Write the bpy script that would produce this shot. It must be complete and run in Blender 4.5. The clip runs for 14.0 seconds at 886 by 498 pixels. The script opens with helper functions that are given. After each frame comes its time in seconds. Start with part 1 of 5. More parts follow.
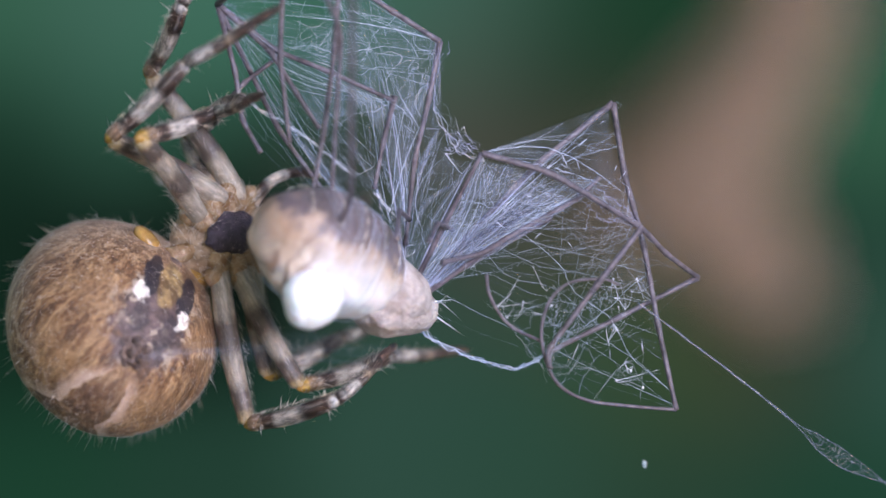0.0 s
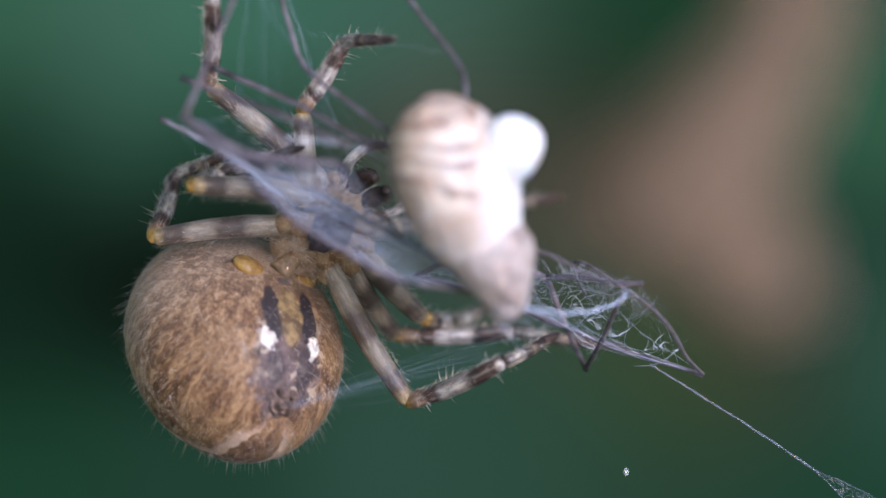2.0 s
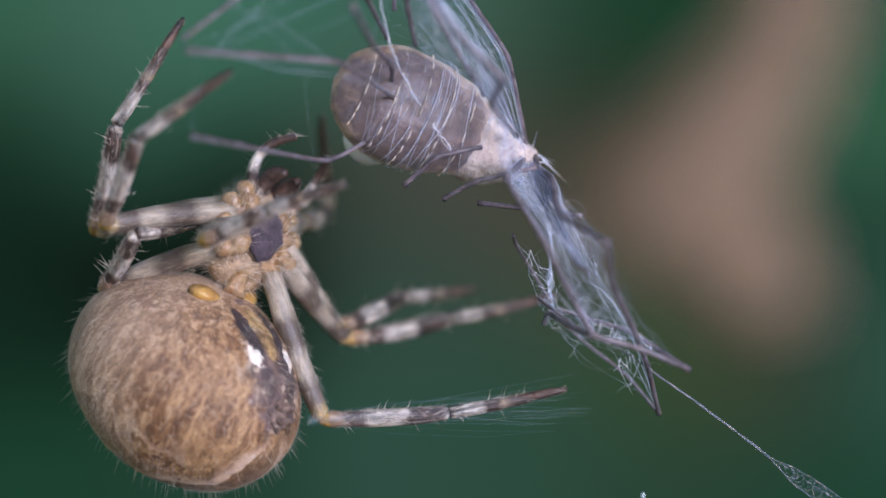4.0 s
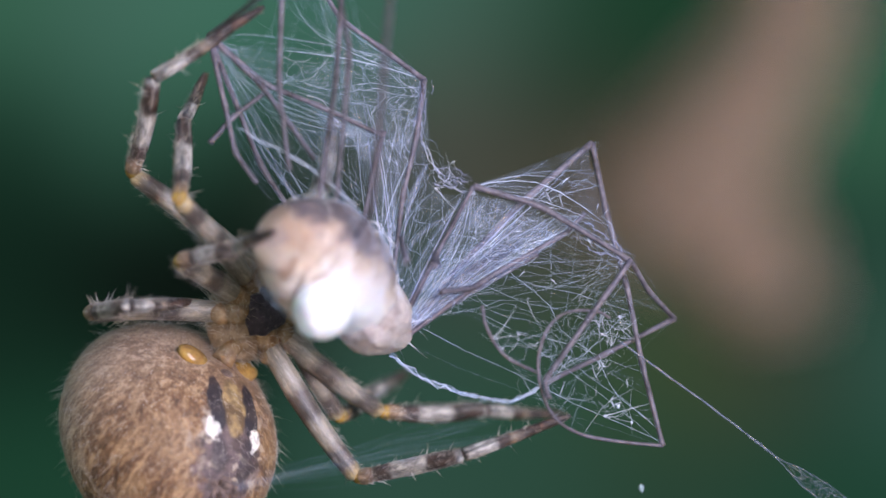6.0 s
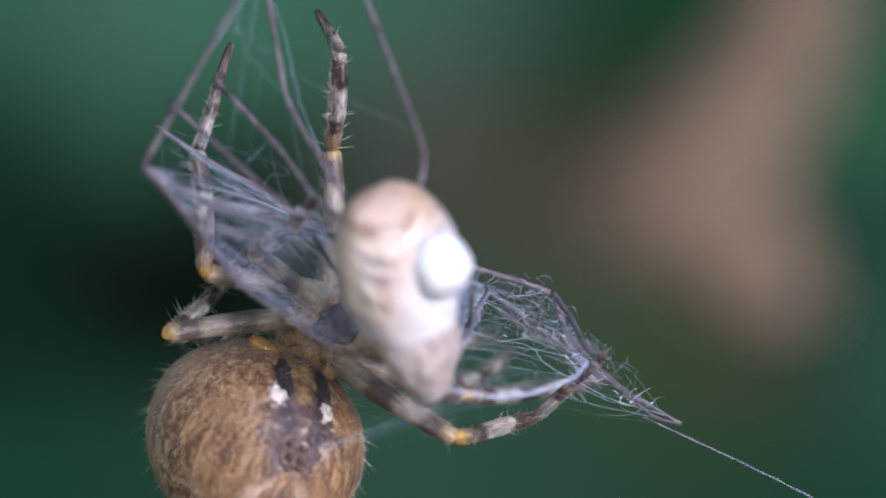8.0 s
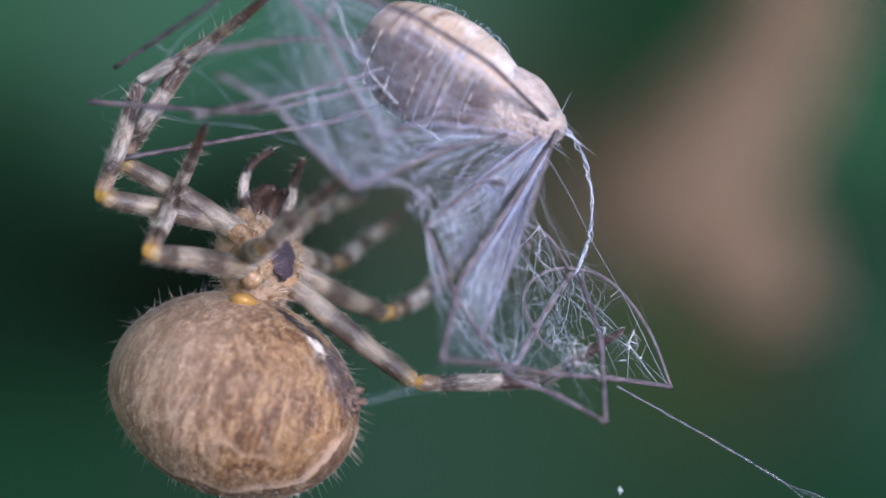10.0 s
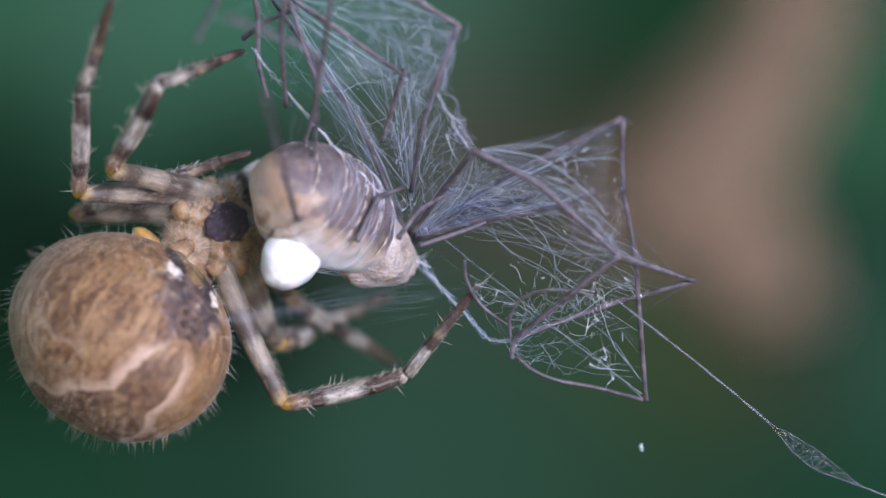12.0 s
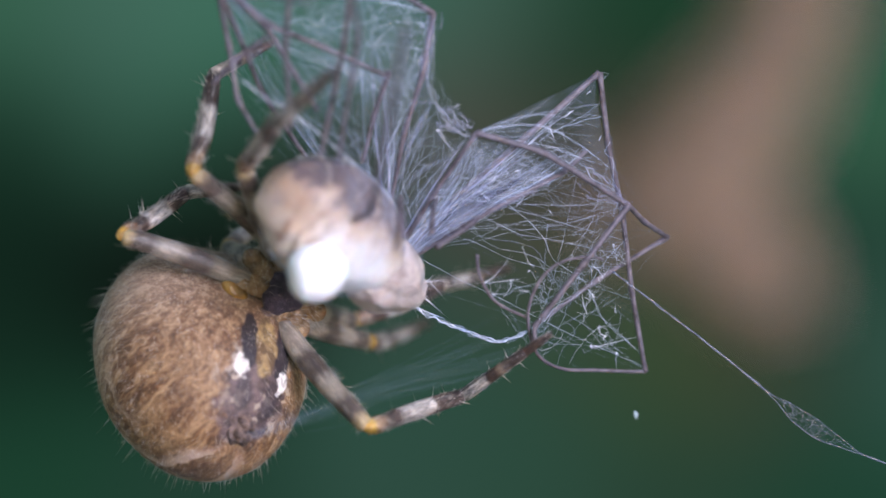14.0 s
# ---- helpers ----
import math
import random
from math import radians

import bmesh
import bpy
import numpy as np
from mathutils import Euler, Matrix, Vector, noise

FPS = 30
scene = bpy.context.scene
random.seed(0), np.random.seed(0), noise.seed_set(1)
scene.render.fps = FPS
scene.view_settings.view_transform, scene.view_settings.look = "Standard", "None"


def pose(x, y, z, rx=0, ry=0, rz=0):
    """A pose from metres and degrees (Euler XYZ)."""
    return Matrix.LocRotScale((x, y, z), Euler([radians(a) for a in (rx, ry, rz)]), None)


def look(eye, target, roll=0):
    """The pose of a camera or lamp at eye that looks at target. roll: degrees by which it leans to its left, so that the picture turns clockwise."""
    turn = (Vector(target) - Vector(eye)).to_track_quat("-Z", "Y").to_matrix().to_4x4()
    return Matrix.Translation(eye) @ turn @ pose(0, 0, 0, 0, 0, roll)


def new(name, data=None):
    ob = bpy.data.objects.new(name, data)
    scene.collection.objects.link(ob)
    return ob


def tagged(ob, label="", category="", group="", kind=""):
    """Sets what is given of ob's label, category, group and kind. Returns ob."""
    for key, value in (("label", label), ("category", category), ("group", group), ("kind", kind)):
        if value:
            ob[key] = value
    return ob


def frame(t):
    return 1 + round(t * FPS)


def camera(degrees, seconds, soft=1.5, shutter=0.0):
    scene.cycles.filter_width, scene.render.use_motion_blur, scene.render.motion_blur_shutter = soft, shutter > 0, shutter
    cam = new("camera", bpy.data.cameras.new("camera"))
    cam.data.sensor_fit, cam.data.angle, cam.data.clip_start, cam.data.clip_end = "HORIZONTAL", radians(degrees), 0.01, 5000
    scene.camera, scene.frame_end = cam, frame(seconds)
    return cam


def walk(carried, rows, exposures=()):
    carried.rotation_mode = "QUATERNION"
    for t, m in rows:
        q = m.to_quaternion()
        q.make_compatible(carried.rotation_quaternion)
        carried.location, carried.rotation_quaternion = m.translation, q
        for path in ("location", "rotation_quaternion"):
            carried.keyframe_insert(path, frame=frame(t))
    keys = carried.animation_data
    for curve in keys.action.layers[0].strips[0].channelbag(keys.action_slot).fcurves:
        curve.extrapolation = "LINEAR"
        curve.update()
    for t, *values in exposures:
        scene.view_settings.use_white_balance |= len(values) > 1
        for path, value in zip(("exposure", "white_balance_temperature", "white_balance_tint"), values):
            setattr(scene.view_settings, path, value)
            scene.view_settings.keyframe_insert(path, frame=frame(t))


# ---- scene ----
cam = camera(12.05, 14.0, soft=1.6)
EYE = Vector((0.0, -0.18, 1.2))
walk(cam, [(0.0, look(EYE, (0.0, 0.0, 1.2))), (14.0, look(EYE, (0.0, 0.0, 1.2)))])
cam.data.dof.use_dof = True
cam.data.dof.focus_distance = 0.1797
cam.data.dof.aperture_fstop = 21.0

# ---- light: soft daylight in a garden ----
SUN_UP, SUN_ROUND = radians(9), radians(152)
world = bpy.data.worlds.new("sky")
scene.world = world
world.use_nodes = True
wn = world.node_tree
sky = wn.nodes.new("ShaderNodeTexSky")
sky.sky_type, sky.sun_disc, sky.sun_elevation, sky.sun_rotation = "NISHITA", False, SUN_UP, SUN_ROUND
wn.links.new(sky.outputs["Color"], wn.nodes["Background"].inputs["Color"])
wn.nodes["Background"].inputs["Strength"].default_value = 0.15
sun = new("sun", bpy.data.lights.new("sun", "SUN"))
sun.data.energy, sun.data.angle, sun.data.color = 3.15, radians(26), (0.86, 0.94, 1.42)
toward = Vector((math.sin(SUN_ROUND) * math.cos(SUN_UP), math.cos(SUN_ROUND) * math.cos(SUN_UP), math.sin(SUN_UP)))
sun.matrix_world = look(Vector((0, 0, 1.2)) + toward * 3, (0, 0, 1.2))
scene.view_settings.exposure = 0.55

# ---- small tools; all sizes of the animals are in millimetres ----
MM = 0.001
ORIGIN = Vector((0, 0, 1.2))


def part(name, bm, material, parent=None, label="", smooth=True, kind=""):
    """One mesh object out of a bmesh in millimetres, under a thing or a part."""
    bmesh.ops.scale(bm, vec=(MM, MM, MM), verts=bm.verts)
    mesh = bpy.data.meshes.new(name)
    bm.to_mesh(mesh)
    bm.free()
    if smooth:
        mesh.polygons.foreach_set("use_smooth", [True] * len(mesh.polygons))
    mesh.materials.append(material)
    ob = new(name, mesh)
    ob.parent = parent
    return tagged(ob, label, kind=kind)


def blob(bm, radii, centre=(0, 0, 0), turn=None, rings=24, segs=36, shape=None):
    """An ellipsoid whose points shape() may move."""
    m = Matrix.Translation(centre) @ (turn.to_4x4() if turn else Matrix()) @ Matrix.Diagonal((*radii, 1))
    made = bmesh.ops.create_uvsphere(bm, u_segments=segs, v_segments=rings, radius=1)["verts"]
    for v in made:
        if shape:
            v.co = shape(v.co)
        v.co = m @ v.co
    return made


def tube(bm, pts, radii, segs=8, closed_ends=True):
    """A tube along points, with a radius at each."""
    pts = [Vector(p) for p in pts]
    side = None
    rings = []
    for i, p in enumerate(pts):
        d = (pts[min(i + 1, len(pts) - 1)] - pts[max(i - 1, 0)]).normalized()
        if side is None:
            side = d.orthogonal().normalized()
        side = (side - d * side.dot(d)).normalized()
        up = d.cross(side)
        rings.append([bm.verts.new(p + radii[i] * (side * math.cos(a) + up * math.sin(a)))
                      for a in (2 * math.pi * k / segs for k in range(segs))])
    for a, b in zip(rings, rings[1:]):
        for k in range(segs):
            bm.faces.new((a[k], a[(k + 1) % segs], b[(k + 1) % segs], b[k]))
    if closed_ends:
        bm.faces.new(rings[0][::-1])
        bm.faces.new(rings[-1])


def spline(pts, steps=6):
    """Catmull-Rom through the points."""
    p = [Vector(q) for q in pts]
    p = [p[0] * 2 - p[1]] + p + [p[-1] * 2 - p[-2]]
    out = []
    for i in range(1, len(p) - 2):
        for s in range(steps):
            t = s / steps
            out.append(0.5 * (2 * p[i] + (p[i + 1] - p[i - 1]) * t + (2 * p[i - 1] - 5 * p[i] + 4 * p[i + 1] - p[i + 2]) * t * t
                              + (3 * p[i] - p[i - 1] - 3 * p[i + 1] + p[i + 2]) * t ** 3))
    return out + [p[-2]]


def straight(pts, steps=7):
    """Straight stretches with slightly rounded corners."""
    p = [Vector(q) for q in pts]
    raw = [p[i].lerp(p[i + 1], k / steps) for i in range(len(p) - 1) for k in range(steps)] + [p[-1]]
    return [raw[0]] + [(raw[i - 1] + raw[i] * 2 + raw[i + 1]) / 4 for i in range(1, len(raw) - 1)] + [raw[-1]]


def bristle(bm, root, way, length, radius, bend=0.15):
    way = way.normalized()
    side = way.orthogonal().normalized()
    tip = root + way * length + side * length * random.uniform(-bend, bend)
    ring = [bm.verts.new(root + radius * (side * math.cos(a) + way.cross(side) * math.sin(a))) for a in (0, 2.09, 4.19)]
    top = bm.verts.new(tip)
    for k in range(3):
        bm.faces.new((ring[k], ring[(k + 1) % 3], top))


# ---- materials ----
class Nodes:
    """Short hand for a node material; coordinates in millimetres."""

    def __init__(self, name):
        self.mat = bpy.data.materials.new(name)
        self.mat.use_nodes = True
        self.t = self.mat.node_tree
        self.bsdf = self.t.nodes["Principled BSDF"]
        self.out = self.t.nodes["Material Output"]
        co = self.t.nodes.new("ShaderNodeTexCoord")
        self.generated = co.outputs["Generated"]
        scale = self.add("ShaderNodeVectorMath", operation="SCALE")
        self.t.links.new(co.outputs["Object"], scale.inputs[0])
        scale.inputs["Scale"].default_value = 1000
        self.mm = scale.outputs[0]

    def add(self, kind, operation="", use_clamp=False, data_type="", blend_type="", interpolation_type="", rotation_type=""):
        n = self.t.nodes.new(kind)
        if operation:
            n.operation = operation
        if use_clamp:
            n.use_clamp = True
        if data_type:
            n.data_type = data_type
        if blend_type:
            n.blend_type = blend_type
        if interpolation_type:
            n.interpolation_type = interpolation_type
        if rotation_type:
            n.rotation_type = rotation_type
        return n

    def put(self, socket, value):
        if hasattr(value, "is_linked"):
            self.t.links.new(value, socket)
        else:
            socket.default_value = value

    def math(self, op, a, b=0.0, clamp=False):
        n = self.add("ShaderNodeMath", operation=op, use_clamp=clamp)
        self.put(n.inputs[0], a)
        self.put(n.inputs[1], b)
        return n.outputs[0]

    def noise(self, scale, detail=3.0, stretch=(1, 1, 1), rough=0.55, source=None):
        m = self.add("ShaderNodeMapping")
        m.inputs["Scale"].default_value = stretch
        self.t.links.new(source or self.mm, m.inputs["Vector"])
        n = self.add("ShaderNodeTexNoise")
        self.t.links.new(m.outputs[0], n.inputs["Vector"])
        n.inputs["Scale"].default_value, n.inputs["Detail"].default_value, n.inputs["Roughness"].default_value = scale, detail, rough
        return n.outputs[0]

    def ramp(self, fac, stops, mode="LINEAR"):
        r = self.add("ShaderNodeValToRGB")
        r.color_ramp.interpolation = mode
        e = r.color_ramp.elements
        while len(e) < len(stops):
            e.new(0.5)
        for el, (p, c) in zip(e, stops):
            el.position, el.color = p, (*c, 1)
        self.put(r.inputs[0], fac)
        return r.outputs[0]

    def mix(self, fac, a, b, kind="MIX"):
        n = self.add("ShaderNodeMix", data_type="RGBA", blend_type=kind)
        self.put(n.inputs["Factor"], fac)
        for s, v in ((n.inputs["A"], a), (n.inputs["B"], b)):
            self.put(s, (*v, 1) if isinstance(v, tuple) else v)
        return n.outputs["Result"]

    def step(self, value, lo, hi):
        n = self.add("ShaderNodeMapRange", interpolation_type="SMOOTHSTEP")
        self.put(n.inputs["Value"], value)
        n.inputs["From Min"].default_value, n.inputs["From Max"].default_value = lo, hi
        return n.outputs[0]

    def split(self, vec):
        n = self.add("ShaderNodeSeparateXYZ")
        self.t.links.new(vec, n.inputs[0])
        return n.outputs

    def wobble(self, amount, scale):
        """Coordinates shaken by noise, for uneven outlines."""
        n = self.add("ShaderNodeTexNoise")
        self.t.links.new(self.mm, n.inputs["Vector"])
        n.inputs["Scale"].default_value = scale
        a = self.add("ShaderNodeVectorMath", operation="SUBTRACT")
        self.t.links.new(n.outputs["Color"], a.inputs[0])
        a.inputs[1].default_value = (0.5, 0.5, 0.5)
        b = self.add("ShaderNodeVectorMath", operation="SCALE")
        self.t.links.new(a.outputs[0], b.inputs[0])
        b.inputs["Scale"].default_value = amount * 2
        c = self.add("ShaderNodeVectorMath", operation="ADD")
        self.t.links.new(b.outputs[0], c.inputs[0])
        self.t.links.new(self.mm, c.inputs[1])
        return c.outputs[0]

    def near(self, vec, place, radius, soft, squash=(1, 1, 1)):
        """1 inside an ellipsoid about a place, 0 outside."""
        a = self.add("ShaderNodeVectorMath", operation="SUBTRACT")
        self.t.links.new(vec, a.inputs[0])
        a.inputs[1].default_value = place
        b = self.add("ShaderNodeVectorMath", operation="MULTIPLY")
        self.t.links.new(a.outputs[0], b.inputs[0])
        b.inputs[1].default_value = squash
        c = self.add("ShaderNodeVectorMath", operation="LENGTH")
        self.t.links.new(b.outputs[0], c.inputs[0])
        return self.math("SUBTRACT", 1.0, self.step(c.outputs["Value"], radius - soft, radius + soft))

    def finish(self, colour, rough=0.6, bump=None, depth=0.02, sss=0.0, spec=0.4):
        b = self.bsdf.inputs
        self.put(b["Base Color"], (*colour, 1) if isinstance(colour, tuple) else colour)
        self.put(b["Roughness"], rough)
        b["Specular IOR Level"].default_value = spec
        if sss:
            b["Subsurface Weight"].default_value = sss
            b["Subsurface Radius"].default_value = (1.0, 0.6, 0.4)
            b["Subsurface Scale"].default_value = 0.0004
        if bump is not None:
            n = self.add("ShaderNodeBump")
            n.inputs["Distance"].default_value = depth * MM
            n.inputs["Strength"].default_value = 1.0
            self.put(n.inputs["Height"], bump)
            self.t.links.new(n.outputs[0], b["Normal"])
        return self.mat


def abdomen_skin():
    n = Nodes("abdomen_skin")
    # axes turned with the abdomen: streaks run across its long axis
    spin = n.add("ShaderNodeVectorRotate", rotation_type="X_AXIS")
    n.t.links.new(n.wobble(0.3, 1.1), spin.inputs["Vector"])
    spin.inputs["Angle"].default_value = radians(-44.5)
    own = spin.outputs[0]
    streak = n.noise(1.3, 5, (2.0, 0.28, 2.0), 0.65, own)
    fine = n.noise(5.0, 5, (1.6, 0.35, 1.6), 0.75, own)
    speck = n.noise(11.0, 3, (1.4, 0.6, 1.4), 0.7, own)
    hatch = n.noise(9.0, 3, (1.5, 0.16, 1.5), 0.6, own)
    broad = n.noise(0.33, 3, rough=0.5)
    base = n.ramp(streak, [(0.4, (0.095, 0.043, 0.02)), (0.47, (0.19, 0.1, 0.052)), (0.53, (0.31, 0.195, 0.12)), (0.6, (0.5, 0.365, 0.255))])
    base = n.mix(n.math("MULTIPLY", n.step(broad, 0.44, 0.6), 0.5), base, (0.41, 0.285, 0.19))
    base = n.mix(n.math("MULTIPLY", n.step(fine, 0.5, 0.64), 0.45), base, (0.115, 0.06, 0.03))
    base = n.mix(n.math("MULTIPLY", n.step(speck, 0.53, 0.65), 0.3), base, (0.55, 0.42, 0.31))
    base = n.mix(n.math("MULTIPLY", n.step(hatch, 0.51, 0.58), 0.62), base, (0.09, 0.048, 0.026))
    base = n.mix(n.math("MULTIPLY", n.math("SUBTRACT", 1.0, n.step(hatch, 0.38, 0.46)), 0.35), base, (0.47, 0.345, 0.235))
    rear = n.step(n.split(own)[2], -1.4, 2.8)
    base = n.mix(n.math("MULTIPLY", n.math("SUBTRACT", 1.0, rear), 0.25), base, (0.43, 0.315, 0.235))
    base = n.mix(n.math("MULTIPLY", rear, 0.9), base, n.mix(1.0, base, (0.84, 0.71, 0.5), "MULTIPLY"))
    base = n.mix(1.0, base, (0.98, 0.96, 0.92), "MULTIPLY")
    # the leaf mark of the back: a wedge with wavy pale rims that widens from the tail
    x, y, z = n.split(n.wobble(0.4, 1.0))
    turn_round = n.math("ARCTAN2", n.math("MULTIPLY", y, -1.0), z)
    wave = n.math("MULTIPLY", n.math("ABSOLUTE", n.math("SINE", n.math("MULTIPLY", turn_round, 5.0))), 0.4)
    edge = n.math("ADD", n.math("MINIMUM", n.math("MULTIPLY", n.math("SUBTRACT", turn_round, 0.5), 1.2), 2.0), wave)
    inside = n.math("SUBTRACT", edge, n.math("ABSOLUTE", x))
    from_tail = n.math("MULTIPLY", n.step(turn_round, 0.6, 0.85), n.math("SUBTRACT", 1.0, n.step(turn_round, 2.6, 3.0)))
    dark = n.math("MULTIPLY", n.step(inside, 0.0, 0.12), n.math("SUBTRACT", 1.0, n.step(inside, 0.5, 2.4)))
    base = n.mix(n.math("MULTIPLY", n.math("MULTIPLY", dark, from_tail), 0.62), base, n.ramp(streak, [(0.36, (0.085, 0.047, 0.033)), (0.5, (0.13, 0.075, 0.048)), (0.64, (0.25, 0.155, 0.1))]))
    rim = n.math("MULTIPLY", n.step(inside, -0.75, -0.05), n.math("SUBTRACT", 1.0, n.step(inside, -0.03, 0.05)))
    base = n.mix(n.math("MULTIPLY", n.math("MULTIPLY", rim, from_tail), n.math("MULTIPLY", n.step(streak, 0.2, 0.5), 0.85)), base, (0.55, 0.4, 0.31))
    flank = n.math("MULTIPLY", n.step(n.math("MULTIPLY", inside, -1.0), 0.6, 1.4), n.step(turn_round, 0.9, 1.5))
    saw = n.math("FRACT", n.math("ADD", n.math("MULTIPLY", inside, 0.62), n.math("MULTIPLY", wave, 0.9)))
    crest = n.math("MULTIPLY", n.step(saw, 0.35, 0.95), n.math("SUBTRACT", 1.0, n.step(saw, 0.95, 1.0)))
    base = n.mix(n.math("MULTIPLY", n.math("MULTIPLY", crest, flank), 0.42), base, (0.5, 0.37, 0.27))
    # dark field of the belly, its two stripes, the tan panel and the white commas
    v = n.wobble(0.22, 1.7)
    u = n.wobble(0.95, 1.5)
    patch = n.near(u, (0, -1.0, 4.2), 1.75, 0.3, (1.0, 0.85, 0.45))
    base = n.mix(n.math("MULTIPLY", patch, 0.9), base, n.ramp(n.noise(1.6, 4), [(0.38, (0.032, 0.021, 0.023)), (0.62, (0.15, 0.1, 0.096))]))
    around = n.near(v, (0, -0.6, 4.2), 1.9, 0.5, (0.9, 0.75, 0.4))
    dots = n.step(n.noise(1.5, 2), 0.57, 0.63)
    base = n.mix(n.math("MULTIPLY", n.math("MULTIPLY", around, dots), 0.6), base, (0.5, 0.4, 0.29))
    for s in (-1, 1):
        behind = n.near(v, (s * 0.72, -0.85, 4.3), 0.6, 0.15, (1.5, 0.7, 0.4))
        base = n.mix(n.math("MULTIPLY", behind, 0.8), base, (0.04, 0.027, 0.03))
        stripe = n.near(v, (s * 0.9, 1.25, 4.2), 0.95, 0.1, (2.2, 0.76, 0.35))
        base = n.mix(n.math("MULTIPLY", stripe, 0.95), base, (0.022, 0.016, 0.02))
    panel = n.near(v, (0, 1.2, 4.2), 0.9, 0.12, (1.5, 0.72, 0.35))
    base = n.mix(n.math("MULTIPLY", panel, 0.9), base, n.ramp(n.noise(1.4, 3), [(0.38, (0.13, 0.075, 0.03)), (0.6, (0.42, 0.28, 0.115))]))
    q = n.wobble(0.42, 2.6)
    for s in (-1, 1):
        spot = n.near(q, (s * 1.1, 0.1, 4.5), 0.33, 0.06, (1.05, 0.75, 0.4))
        base = n.mix(n.math("MULTIPLY", spot, n.math("ADD", 0.6, n.math("MULTIPLY", n.step(n.noise(3.5, 3), 0.4, 0.55), 0.4))), base, (0.84, 0.76, 0.66))
        small = n.near(q, (s * 1.25, -1.35, 4.2), 0.26, 0.14, (1, 0.8, 0.6))
        base = n.mix(n.math("MULTIPLY", small, 0.6), base, (0.55, 0.43, 0.3))
    height = n.math("ADD", n.math("MULTIPLY", fine, 0.6), n.noise(9.0, 3))
    return n.finish(base, n.math("ADD", 0.36, n.math("MULTIPLY", fine, 0.3)), height, 0.06, 0.12, 0.5)


def banded(name, stops, pale=(0.5, 0.45, 0.4), wear=1.0, gloss=0.42):
    """Leg skin with dark rings at places along its length."""
    n = Nodes(name)
    x, y, z = n.split(n.generated)
    shake = n.math("MULTIPLY", n.math("SUBTRACT", n.noise(1.6, 4, rough=0.7), 0.5), 0.14)
    col = n.ramp(n.math("ADD", y, shake), stops)
    grain = n.noise(5.0, 5, (1, 0.3, 1), 0.75)
    blot = n.noise(0.9, 4, (1, 0.6, 1), 0.7)
    stripe = n.noise(2.6, 3, (1, 0.06, 1), 0.6)
    dim = n.math("MULTIPLY", n.math("ADD", 0.45, n.step(grain, 0.36, 0.6)), n.math("ADD", 0.55, n.math("MULTIPLY", n.step(stripe, 0.4, 0.58), 0.6)))
    dim = n.math("MULTIPLY", dim, n.math("ADD", 0.6, n.math("MULTIPLY", n.step(blot, 0.4, 0.56), 0.45)))
    dim = n.math("ADD", 1 - wear, n.math("MULTIPLY", dim, wear))
    shade = n.add("ShaderNodeCombineColor")
    for k in range(3):
        n.put(shade.inputs[k], dim)
    col = n.mix(1.0, col, shade.outputs[0], "MULTIPLY")
    col = n.mix(n.math("MULTIPLY", n.step(n.noise(4.0, 3, (1, 0.2, 1)), 0.58, 0.7), 0.3), col, pale)
    return n.finish(col, gloss, n.math("ADD", grain, n.noise(12.0, 3)), 0.05 * wear + 0.01, 0.15, 0.5)


PALE, GREY, TAN, DARK, YEL = (0.36, 0.325, 0.285), (0.1, 0.076, 0.06), (0.26, 0.19, 0.13), (0.05, 0.028, 0.02), (0.33, 0.24, 0.12)
FAINT = (0.32, 0.27, 0.21)
M_ABDOMEN = abdomen_skin()
M_FEMUR = banded("femur_skin", [(0.0, TAN), (0.12, FAINT), (0.3, FAINT), (0.38, GREY), (0.52, GREY), (0.6, FAINT), (0.72, FAINT), (0.79, GREY), (0.9, GREY), (0.97, YEL)], wear=0.5, gloss=0.28)
M_PATELLA = banded("patella_skin", [(0.0, (0.36, 0.19, 0.045)), (0.3, (0.42, 0.25, 0.045)), (0.42, (0.25, 0.16, 0.09)), (0.75, (0.2, 0.13, 0.085)), (1.0, (0.09, 0.05, 0.035))], wear=0.6, gloss=0.25)
M_TIBIA = banded("tibia_skin", [(0.0, TAN), (0.17, TAN), (0.22, DARK), (0.3, DARK), (0.36, PALE), (0.64, PALE), (0.69, DARK), (0.93, DARK), (0.98, PALE), (1.0, PALE)])
M_META = banded("metatarsus_skin", [(0.0, DARK), (0.05, PALE), (0.38, PALE), (0.44, DARK), (0.55, DARK), (0.62, TAN), (0.7, GREY), (0.78, DARK), (1.0, DARK)])
M_TARSUS = banded("tarsus_skin", [(0.0, (0.14, 0.08, 0.06)), (0.5, DARK), (1.0, (0.03, 0.02, 0.018))])


def plain_skin(name, a, b, rough=0.5, scale=2.5, sss=0.1, depth=0.04):
    n = Nodes(name)
    g = n.noise(scale, 4, rough=0.65)
    col = n.ramp(g, [(0.32, a), (0.68, b)])
    col = n.mix(n.math("MULTIPLY", n.step(n.noise(scale * 0.25, 2), 0.5, 0.7), 0.35), col, a)
    return n.finish(col, rough, n.math("ADD", g, n.noise(scale * 4, 3)), depth, sss)


